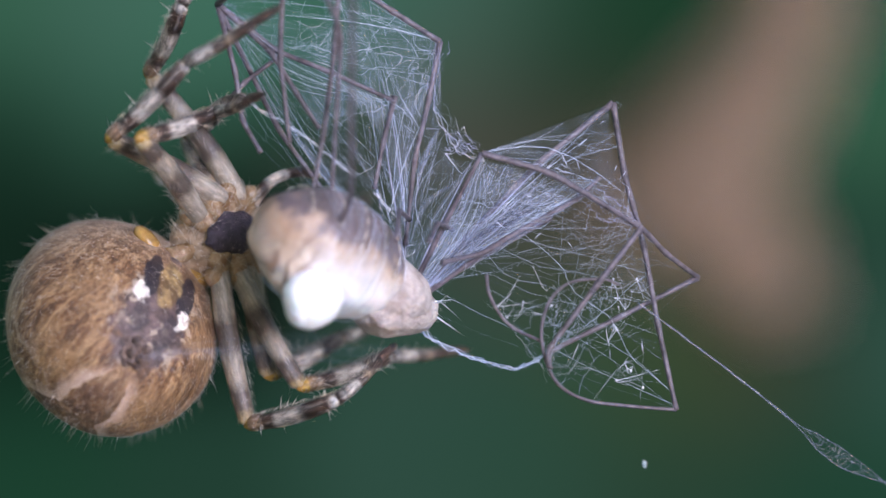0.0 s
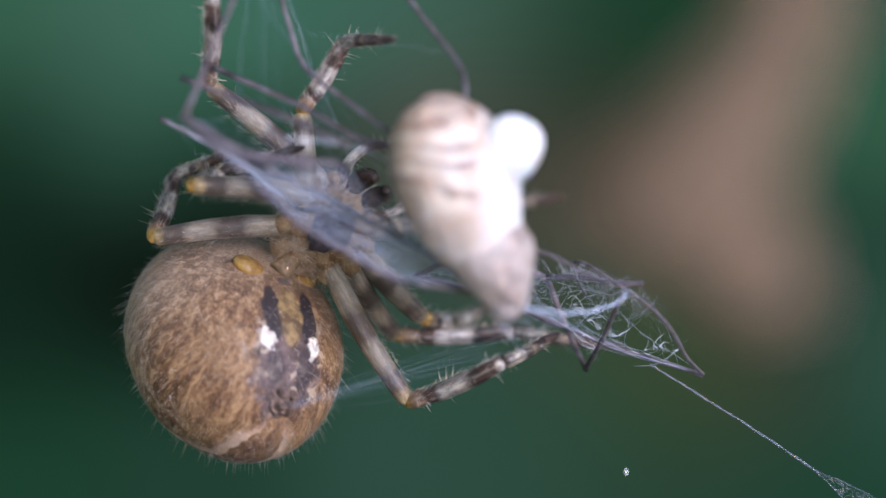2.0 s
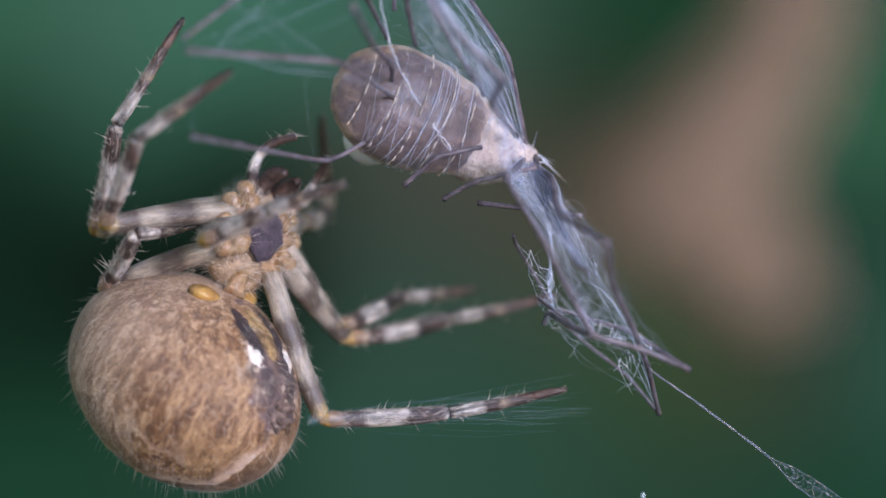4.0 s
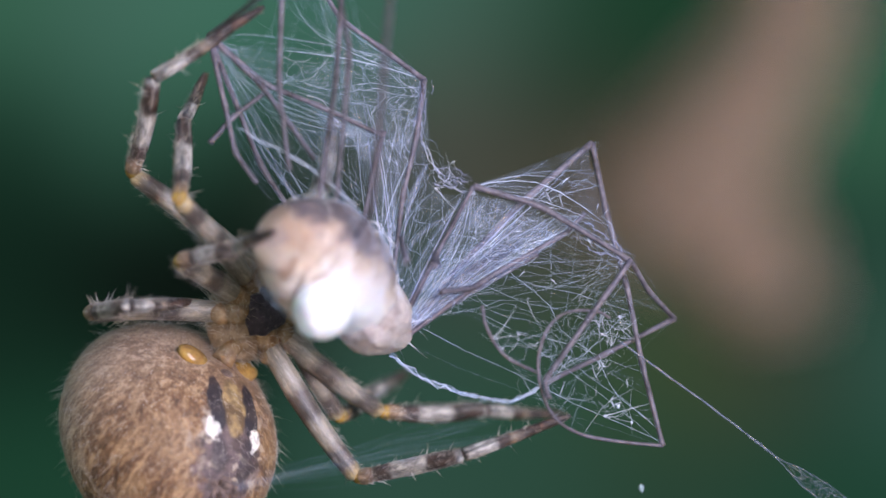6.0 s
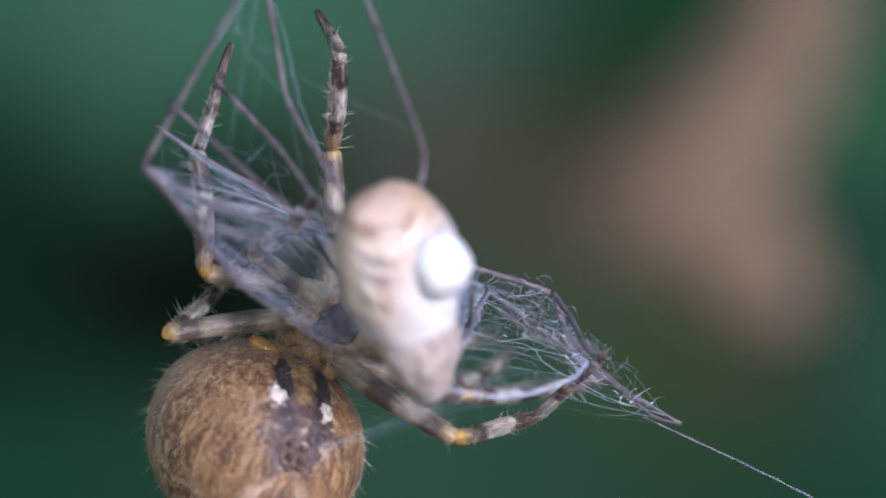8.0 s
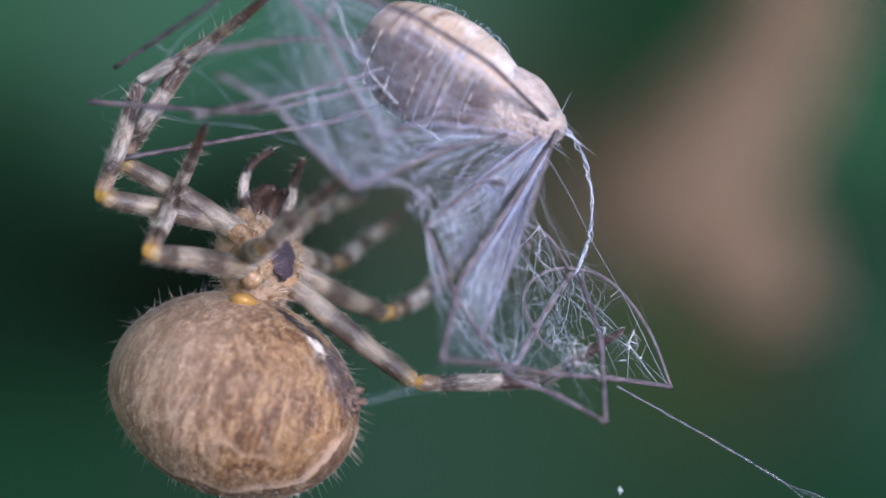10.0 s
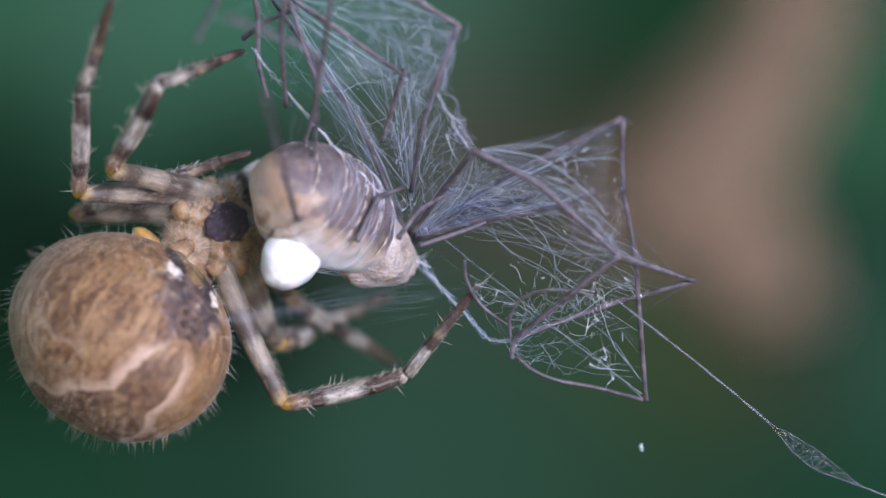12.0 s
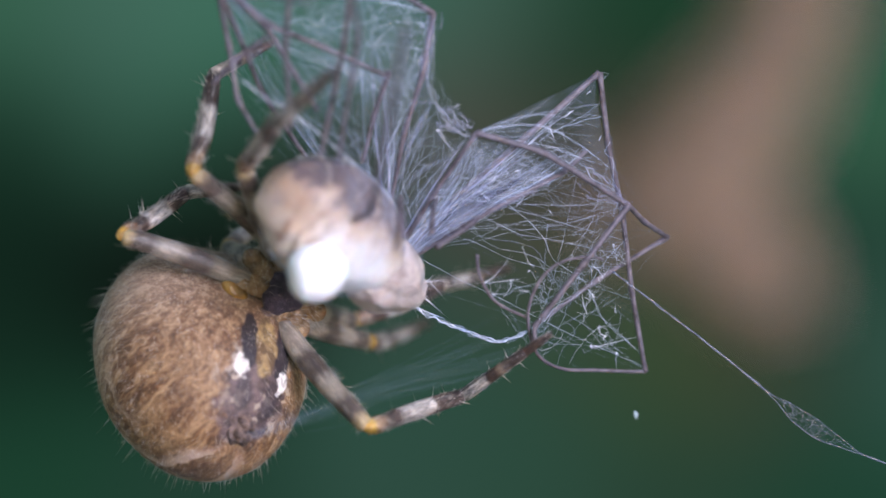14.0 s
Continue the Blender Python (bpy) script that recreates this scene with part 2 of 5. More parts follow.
M_CARAPACE = plain_skin("carapace_skin", (0.17, 0.105, 0.055), (0.4, 0.285, 0.185))
M_COXA = plain_skin("coxa_skin", (0.15, 0.08, 0.034), (0.45, 0.31, 0.185), 0.15, 1.4, 0.45, 0.06)
M_STERNUM = plain_skin("sternum_skin", (0.02, 0.014, 0.02), (0.09, 0.065, 0.085), 0.4, 3.0, 0.0, 0.08)
M_JAW = plain_skin("jaw_skin", (0.015, 0.01, 0.009), (0.075, 0.045, 0.035), 0.22, 2.0, 0.0, 0.05)
M_EYE = plain_skin("eye_black", (0.006, 0.006, 0.007), (0.015, 0.013, 0.014), 0.08, 2.0, 0.0, 0.0)
M_LUNG = plain_skin("book_lung_skin", (0.24, 0.13, 0.045), (0.5, 0.3, 0.08), 0.22, 1.2, 0.3)
M_SPIN = plain_skin("spinneret_skin", (0.075, 0.048, 0.04), (0.25, 0.17, 0.135), 0.5, 2.2, 0.0, 0.12)
M_HAIR = plain_skin("pale_hair", (0.38, 0.31, 0.25), (0.72, 0.64, 0.55), 0.45, 1.0, 0.0, 0.0)
M_DARKHAIR = plain_skin("spine_hair", (0.12, 0.085, 0.065), (0.42, 0.35, 0.29), 0.4, 1.0, 0.0, 0.0)
M_PREYLEG = plain_skin("prey_leg_skin", (0.04, 0.031, 0.034), (0.18, 0.152, 0.172), 0.5, 1.6, 0.0)
M_PREYHEAD = plain_skin("prey_thorax_skin", (0.29, 0.23, 0.2), (0.62, 0.54, 0.5), 0.5, 1.4, 0.25, 0.12)
M_BULGE = plain_skin("white_wax", (0.76, 0.77, 0.78), (0.86, 0.87, 0.88), 0.4, 0.8, 0.45, 0.06)


def silk(name, colour, clear):
    n = Nodes(name)
    n.finish(colour, 0.35, None, spec=0.6)
    each = n.add("ShaderNodeNewGeometry").outputs["Random Per Island"]
    each = n.math("POWER", each, 1.6)
    n.put(n.bsdf.inputs["Alpha"], n.math("MULTIPLY", n.math("ADD", 0.35, n.math("MULTIPLY", each, 1.5)), 1 - clear, True))
    return n.mat


M_SILK = silk("silk", (0.74, 0.82, 1.0), 0.4)
M_BUNDLE = silk("silk_bundle", (0.5, 0.5, 0.69), 0.55)
M_FLECK = silk("silk_fleck", (0.5, 0.58, 0.58), 0.35)
M_LINE = silk("silk_line", (0.27, 0.27, 0.32), 0.3)
M_VEIL = silk("silk_veil", (0.55, 0.6, 0.8), 0.945)
M_HAZE = silk("silk_haze", (0.6, 0.7, 0.84), 0.89)
M_SILKBAND = silk("silk_band", (0.78, 0.79, 0.88), 0.15)


def film_skin(name, share):
    """Silk so fine that it reads as a torn grey film, streaked the way it was spun."""
    n = Nodes(name)
    n.finish((0.6, 0.67, 0.84), 0.4, None, spec=0.5)
    uv = n.add("ShaderNodeTexCoord").outputs["UV"]
    each = n.noise(1.0, 4, (14, 1.8, 1), 0.7, uv)
    thread = n.noise(1.0, 2, (60, 4.0, 1), 0.5, uv)
    torn = n.step(n.noise(0.35, 4, rough=0.6), 0.25, 0.8)
    streak = n.math("ADD", n.math("MULTIPLY", n.step(each, 0.38, 0.75), 0.3), n.math("MULTIPLY", n.step(thread, 0.58, 0.7), 0.1))
    n.put(n.bsdf.inputs["Alpha"], n.math("MULTIPLY", n.math("MULTIPLY", torn, share), n.math("ADD", 0.13, streak)))
    return n.mat


M_FILM = film_skin("silk_film", 1.05)
M_GAUZE = film_skin("silk_gauze", 0.34)


def shroud_skin():
    """Silk wound round the body: a thin veil with streaks across the long axis."""
    n = Nodes("silk_shroud")
    n.finish((0.62, 0.62, 0.74), 0.4, None, spec=0.5)
    wound = n.noise(2.2, 4, (0.35, 2.4, 0.35), 0.65)
    cover = n.step(n.noise(0.45, 3), 0.35, 0.65)
    n.put(n.bsdf.inputs["Alpha"], n.math("ADD", 0.04, n.math("MULTIPLY", cover, n.math("MULTIPLY", n.step(wound, 0.45, 0.68), 0.2))))
    return n.mat


M_SHROUD = shroud_skin()


def prey_skin():
    n = Nodes("prey_body_skin")
    x, y, z = n.split(n.wobble(0.5, 0.55))
    grain = n.noise(2.6, 5, rough=0.7)
    back = n.ramp(grain, [(0.3, (0.06, 0.04, 0.036)), (0.7, (0.19, 0.135, 0.125))])
    cream = n.mix(n.step(n.noise(0.7, 3), 0.42, 0.62), (0.6, 0.46, 0.34), (0.79, 0.69, 0.57))
    white = n.mix(n.step(n.noise(1.1, 3), 0.4, 0.6), (0.7, 0.65, 0.6), (0.82, 0.8, 0.77))
    flank = n.step(n.math("SUBTRACT", n.math("MULTIPLY", x, 0.75), n.math("MULTIPLY", y, 0.55)), -0.7, 1.1)
    pale = n.mix(flank, white, cream)
    milk = n.near(n.wobble(0.5, 0.8), (-0.2, 0.6, 2.3), 2.1, 0.8)
    side = n.math("ADD", n.math("MULTIPLY", n.math("ADD", z, n.math("MULTIPLY", x, 0.9)), 0.74), n.math("MULTIPLY", n.math("SUBTRACT", n.noise(1.1, 4), 0.5), 2.2))
    pale = n.mix(n.step(side, -0.6, 1.1), (0.45, 0.33, 0.225), pale)
    # tan arcs that sag towards the head on the flank
    off = n.math("SUBTRACT", n.math("MULTIPLY", z, 0.75), n.math("MULTIPLY", x, 0.66))
    bend = n.math("ADD", y, n.math("MULTIPLY", n.math("MULTIPLY", off, off), 0.26))
    for place, wide in ((-2.7, 0.34), (-1.55, 0.16), (-0.75, 0.12), (0.35, 0.2)):
        arc = n.math("SUBTRACT", 1.0, n.step(n.math("ABSOLUTE", n.math("SUBTRACT", bend, place)), 0.03, wide + 0.12))
        pale = n.mix(n.math("MULTIPLY", n.math("MULTIPLY", arc, n.math("ADD", 0.12, n.math("MULTIPLY", flank, 0.85))), n.step(n.noise(0.8, 3), 0.36, 0.6)), pale, (0.21, 0.11, 0.055))
    pale = n.mix(n.math("MULTIPLY", n.math("SUBTRACT", 1.0, n.step(y, -4.2, -2.0)), 0.8), pale, (0.48, 0.3, 0.19))
    streaks = n.math("MULTIPLY", n.step(n.noise(1.7, 3, (1.0, 0.25, 0.25), 0.6), 0.48, 0.58), n.step(n.math("MULTIPLY", x, -1.0), -0.6, 0.8))
    pale = n.mix(n.math("MULTIPLY", streaks, 0.55), pale, (0.5, 0.37, 0.27))
    col = n.mix(n.step(side, -1.25, -0.35), back, pale)
    col = n.mix(n.math("MULTIPLY", milk, 0.75), col, (0.82, 0.81, 0.79))
    col = n.mix(n.math("MULTIPLY", n.step(y, 2.0, 3.4), 0.6), col, (0.47, 0.37, 0.33))
    return n.finish(col, 0.36, grain, 0.08, 0.3, 0.5)


M_PREY = prey_skin()


# ---- background: a glowing sheet painted as garden green far out of focus, a withered leaf before it ----
def linear(code):
    """A colour from its hex code."""
    return tuple(((int(code[k:k + 2], 16) / 255 + 0.055) / 1.055) ** 2.4 for k in (0, 2, 4))


# the blurred garden's light and dark patches, painted by place in millimetres
GLOW_PATCHES = {
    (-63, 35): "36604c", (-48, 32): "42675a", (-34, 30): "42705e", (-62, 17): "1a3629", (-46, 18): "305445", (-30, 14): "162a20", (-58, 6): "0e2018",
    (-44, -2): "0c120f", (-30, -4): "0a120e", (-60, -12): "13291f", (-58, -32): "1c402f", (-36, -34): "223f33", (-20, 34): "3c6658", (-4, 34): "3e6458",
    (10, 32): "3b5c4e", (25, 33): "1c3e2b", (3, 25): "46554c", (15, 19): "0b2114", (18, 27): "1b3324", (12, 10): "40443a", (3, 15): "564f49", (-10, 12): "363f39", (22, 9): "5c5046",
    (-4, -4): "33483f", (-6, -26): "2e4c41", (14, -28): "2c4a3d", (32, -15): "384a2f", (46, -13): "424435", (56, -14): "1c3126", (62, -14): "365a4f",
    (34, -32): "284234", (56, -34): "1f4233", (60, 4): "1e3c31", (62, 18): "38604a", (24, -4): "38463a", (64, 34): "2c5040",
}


def backdrop():
    n = Nodes("garden_glow")
    x, y, z = n.split(n.mm)
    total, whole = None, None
    for (px, pz), code in GLOW_PATCHES.items():
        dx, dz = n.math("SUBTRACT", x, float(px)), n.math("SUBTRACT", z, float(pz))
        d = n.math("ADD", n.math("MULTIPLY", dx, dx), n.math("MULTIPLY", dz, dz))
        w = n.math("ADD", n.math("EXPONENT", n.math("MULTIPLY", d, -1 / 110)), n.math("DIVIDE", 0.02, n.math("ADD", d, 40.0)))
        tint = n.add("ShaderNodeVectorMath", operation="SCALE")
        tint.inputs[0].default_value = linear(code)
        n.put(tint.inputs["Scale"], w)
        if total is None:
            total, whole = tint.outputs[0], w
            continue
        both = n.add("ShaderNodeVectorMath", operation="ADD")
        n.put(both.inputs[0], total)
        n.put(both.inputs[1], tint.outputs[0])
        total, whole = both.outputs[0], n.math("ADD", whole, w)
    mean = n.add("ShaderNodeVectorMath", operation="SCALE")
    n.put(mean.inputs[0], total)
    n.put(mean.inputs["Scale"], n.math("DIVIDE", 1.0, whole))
    # the sheet gives off its painted colours itself, whatever the sun does
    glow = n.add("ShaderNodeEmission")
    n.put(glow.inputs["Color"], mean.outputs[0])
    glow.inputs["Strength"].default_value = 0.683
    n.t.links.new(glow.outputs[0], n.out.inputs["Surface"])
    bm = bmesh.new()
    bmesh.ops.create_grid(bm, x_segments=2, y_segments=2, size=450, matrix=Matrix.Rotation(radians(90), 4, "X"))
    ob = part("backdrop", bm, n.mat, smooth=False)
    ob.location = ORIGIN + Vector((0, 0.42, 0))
    tagged(ob, "glowing sheet painted with the light and dark of green foliage far out of focus", "backdrop", kind="structure")


def withered_leaf():
    n = Nodes("withered_leaf_skin")
    g = n.noise(0.12, 4)
    col = n.ramp(g, [(0.3, (0.205, 0.136, 0.084)), (0.7, (0.305, 0.215, 0.145))])
    m = n.finish(col, 0.7, g, 0.5)
    bm = bmesh.new()
    rows = []
    path = [(47, 57, 7), (45.5, 40, 7), (44, 31, 7), (41, 23, 7), (36, 16.5, 9), (31.5, 10, 11.2), (30.8, 5, 11.4), (33.4, 0.5, 12.2), (36.6, -3.5, 10.6), (39, -6.8, 7.6), (40.5, -9.4, 3)]
    for i, (cx, cz, half) in enumerate(path):
        rows.append([bm.verts.new((cx + half * s * (1 + 0.12 * math.sin(3 * i + s)), 5 * s * s + 1.5 * math.sin(i + 2 * s), cz + 2.5 * s * math.sin(i * 1.3)))
                     for s in (-1, -0.6, -0.2, 0.2, 0.6, 1)])
    for a, b in zip(rows, rows[1:]):
        for k in range(5):
            bm.faces.new((a[k], a[k + 1], b[k + 1], b[k]))
    bmesh.ops.solidify(bm, geom=bm.faces[:], thickness=0.6)
    ob = new("withered_leaf")
    part("blade", bm, m, ob)
    bm = bmesh.new()
    tube(bm, spline([(x, -0.4, z) for x, z, h in path], 4), [1.1 - 0.022 * i for i in range(41)], 8)
    part("midrib", bm, m, ob)
    bm = bmesh.new()
    tube(bm, spline([(46.5, 0, 57), (58, 4, 76), (80, 8, 74), (94, 8, 20), (96, 6, -300), (94, 6, -800), (94, 6, -1205)], 6), [1.0 + 0.02 * i for i in range(37)], 8)
    part("stalk", bm, m, ob, "thin dry stalk down to the ground")
    ob.location = ORIGIN + Vector((0, 0.34, 0))
    tagged(ob, "withered pinkish-brown leaf hanging far out of focus behind", "leaf")


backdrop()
withered_leaf()


def ground():
    n = Nodes("bounce_ground")
    bm = bmesh.new()
    bmesh.ops.create_grid(bm, x_segments=8, y_segments=8, size=2000000)
    # never in view; made pale so that it fills the animals from below
    g = n.noise(0.02, 5)
    ob = part("ground", bm, n.finish(n.ramp(g, [(0.3, (0.14, 0.15, 0.09)), (0.7, (0.26, 0.25, 0.18))]), 0.9, g, 3.0), smooth=False)
    tagged(ob, "unseen ground below the web, pale to throw light upward", "ground", kind="structure")


ground()

# ---- the spider: x to its side, y forward, z to its belly ----
spider = tagged(new("garden_spider"), "brown orb-weaver spider with banded legs spinning its wrapped prey", "spider")
spider.empty_display_size = 0.002


def egg(co):
    """Abdomen: broad shoulders in front, narrower behind, slightly uneven."""
    x, y, z = co
    wide = 1 - 0.06 * z - 0.04 * z * z
    lump = 1 + 0.018 * noise.noise(Vector((x * 1.7, y * 1.7, z * 1.7)))
    return Vector((x * wide * lump, y * lump, z * lump))


TILT = Euler((radians(44.5), 0, 0)).to_matrix()


def skin(d):
    """The place on the abdomen towards d, in its own turned axes."""
    p = egg(d)
    return TILT @ Vector((p.x * 4.75, p.y * 4.32, p.z * 5.6)) + Vector((0, 0, -0.1))


def belly(x, y):
    """Height of the belly over a place, found by halving."""
    lo, hi = 0.0, 9.0
    for _ in range(30):
        z = (lo + hi) / 2
        q = TILT.transposed() @ Vector((x, y, z + 0.1))
        if (q.x / 4.75) ** 2 + (q.y / 4.32) ** 2 + (q.z / 5.6) ** 2 < 1:
            lo = z
        else:
            hi = z
    return lo


bm = bmesh.new()
blob(bm, (4.75, 4.32, 5.6), (0, 0, -0.1), TILT, rings=48, segs=72, shape=egg)
abdomen = part("abdomen", bm, M_ABDOMEN, spider, "round tan-brown hairy abdomen with dark belly patch and two white commas")
bm = bmesh.new()
for _ in range(6500):
    d = Vector((random.gauss(0, 1), random.gauss(0, 1), random.gauss(0, 1))).normalized()
    p = skin(d) * 0.995
    out = TILT @ Vector((d.x / 4.6, d.y / 4.2, d.z / 5.5)).normalized()
    if random.random() < 0.72:
        lie = TILT @ Vector((random.gauss(0, 0.4), -0.35 + random.gauss(0, 0.3), 1.0))
        lie = (lie - out * lie.dot(out)).normalized()
        bristle(bm, p, lie + out * random.uniform(0.12, 0.4), random.uniform(0.15, 0.4), 0.0075)
        continue
    way = out + Vector((random.uniform(-0.3, 0.3), -0.7, random.uniform(-0.3, 0.3)))
    bristle(bm, p, way, random.choice((random.uniform(0.12, 0.3), random.uniform(0.15, 0.35), random.uniform(0.2, 0.4), random.uniform(0.6, 1.0))), 0.008)
part("hairs", bm, M_HAIR, abdomen, "short pale hairs", kind="stuff")
bm = bmesh.new()
tail = Vector((0, -2.3, belly(0, -2.3)))
blob(bm, (0.8, 0.75, 0.55), tail - Vector((0, 0, 0.36)), None, 28, 36, lambda c: c * (1 + 0.3 * noise.noise(c * 2.3) + 0.12 * noise.noise(c * 6)))
part("tail_mound", bm, M_SPIN, abdomen, "wrinkled dark tail end")
for sx, sy, ln in ((-0.3, 0.22, 0.62), (0.3, 0.22, 0.62), (-0.26, -0.28, 0.55), (0.26, -0.28, 0.55)):
    bm = bmesh.new()
    a = tail + Vector((sx, sy, -0.1))
    c = a + Vector((-sx * 0.5, -0.15, ln))
    tube(bm, [a, a.lerp(c, 0.5), a.lerp(c, 0.8), c], [0.22, 0.19, 0.14, 0.05], 12)
    part("spinneret", bm, M_SPIN, abdomen, "dark spinneret")
for s in (-1, 1):
    bm = bmesh.new()
    blob(bm, (0.92, 0.66, 0.42), (s * 1.22, 3.15, belly(1.2, 3.15) - 0.28), Euler((radians(-58), 0, s * 0.3)).to_matrix(), 12, 20)
    part("book_lung", bm, M_LUNG, abdomen, "yellow book lung cover")
bm = bmesh.new()
blob(bm, (0.36, 0.26, 0.16), (0, 2.75, belly(0, 2.75) - 0.06), Euler((radians(-45), 0, 0)).to_matrix(), 10, 16)
part("genital_plate", bm, M_SPIN, abdomen)

bm = bmesh.new()
blob(bm, (1.95, 2.65, 1.4), (0, 2.3, -0.45), None, 28, 40,
     lambda c: Vector((c.x * (1 - 0.28 * max(c.y, 0)), c.y, c.z * (1 + 0.1 * c.y))))
carapace = part("carapace", bm, M_CARAPACE, spider, "tan hairy head and chest shield")
bm = bmesh.new()
for _ in range(900):
    d = Vector((random.gauss(0, 1), random.gauss(0, 1), random.gauss(0, 1))).normalized()
    p = Vector((d.x * 1.9 * (1 - 0.28 * max(d.y, 0)), 2.3 + d.y * 2.62, -0.45 + d.z * 1.37))
    bristle(bm, p, d + Vector((0, 0.5, 0)), random.uniform(0.35, 0.8), 0.012)
part("hairs", bm, M_HAIR, carapace, "long pale hairs", kind="stuff")
for s, y, z in ((-0.35, 4.5, -0.75), (0.35, 4.5, -0.75), (-0.3, 4.65, -0.35), (0.3, 4.65, -0.35), (-0.9, 4.05, -0.55), (0.9, 4.05, -0.55)):
    bm = bmesh.new()
    blob(bm, (0.17, 0.17, 0.17), (s, y, z), None, 8, 12)
    part("eye", bm, M_EYE, carapace, "black shiny eye")
bm = bmesh.new()
blob(bm, (0.98, 1.28, 0.36), (0, 2.05, 1.05), None, 20, 48, lambda c: Vector((c.x * (1 - 0.2 * abs(c.y) + 0.12 * c.y), c.y, c.z)) * (1 + 0.05 * math.cos(8 * math.atan2(c.y, c.x)) * (1 - abs(c.z)) + 0.06 * noise.noise(c * 4)))
part("sternum", bm, M_STERNUM, spider, "dark purplish-black breast plate")
bm = bmesh.new()
tube(bm, [(0, 0.4, -0.1), (0, -0.1, 0.0), (0, -0.7, 0.05)], [0.6, 0.42, 0.5], 12)
part("pedicel", bm, M_COXA, spider)
for s in (-1, 1):
    bm = bmesh.new()
    tube(bm, spline([(s * 0.45, 4.0, 0.2), (s * 0.5, 4.6, 0.7), (s * 0.48, 4.85, 1.3), (s * 0.35, 4.8, 1.8)], 4),
         [0.42 + 0.13 * math.sin(i / 12 * math.pi) - 0.022 * i for i in range(13)], 14)
    part("chelicera", bm, M_JAW, spider, "dark shiny jaw")
    bm = bmesh.new()
    tube(bm, spline([(s * 0.9, 3.6, 0.6), (s * 1.5, 4.7, 0.9), (s * 1.45, 5.7, 1.5), (s * 0.95, 6.2, 2.5)], 5),
         [0.3 - 0.009 * i for i in range(16)], 10)
    palp = part("palp", bm, M_TIBIA, spider, "short banded feeler")
    bm = bmesh.new()
    for _ in range(60):
        q = spline([(s * 0.9, 3.6, 0.6), (s * 1.5, 4.7, 0.9), (s * 1.45, 5.7, 1.5), (s * 0.95, 6.2, 2.5)], 5)[random.randint(4, 15)]
        d = Vector((random.gauss(0, 1), 0.3, random.gauss(0, 1)))
        bristle(bm, q, d, random.uniform(0.4, 0.75), 0.012)
    part("bristles", bm, M_HAIR, palp, kind="stuff")

LEG_PLACES = {
    "l1": ((-0.92, 3.27, 0.53), 7.03, 5.21, 5.57),
    "l2": ((-1.26, 2.62, 0.53), 6.42, 5.21, 5.21),
    "l3": ((-1.33, 1.89, 0.53), 4.12, 3.63, 3.63),
    "l4": ((-1.02, 1.16, 0.53), 6.18, 4.60, 4.85),
    "r1": ((0.92, 3.27, 0.53), 5.09, 4.97, 5.21),
    "r2": ((1.26, 2.62, 0.53), 5.21, 4.85, 4.85),
    "r3": ((1.33, 1.89, 0.53), 5.94, 5.21, 4.97),
    "r4": ((1.02, 1.16, 0.53), 7.03, 5.45, 5.21),
}


def limb(bm, length, stations):
    """A tapering limb along y: (share of length, radius) pairs."""
    tube(bm, [(0, 0, 0)] + [(0.03 * length * math.sin(f * 3.1), f * length, 0) for f, r in stations] + [(0, length, 0)],
         [stations[0][1] * 0.7] + [r for f, r in stations] + [stations[-1][1] * 0.5], 14)


def whiskers(bm, length, r0, r1, count, lo, hi, thick, lie=0.75):
    for _ in range(count):
        f, a = random.uniform(0.04, 0.97), random.uniform(0, 6.28)
        out = Vector((math.cos(a), lie * random.uniform(0.6, 1.4), math.sin(a)))
        r = r0 + (r1 - r0) * f
        bristle(bm, Vector((out.x * r * 0.9, f * length, out.z * r * 0.9)), out, random.uniform(lo, hi), thick)


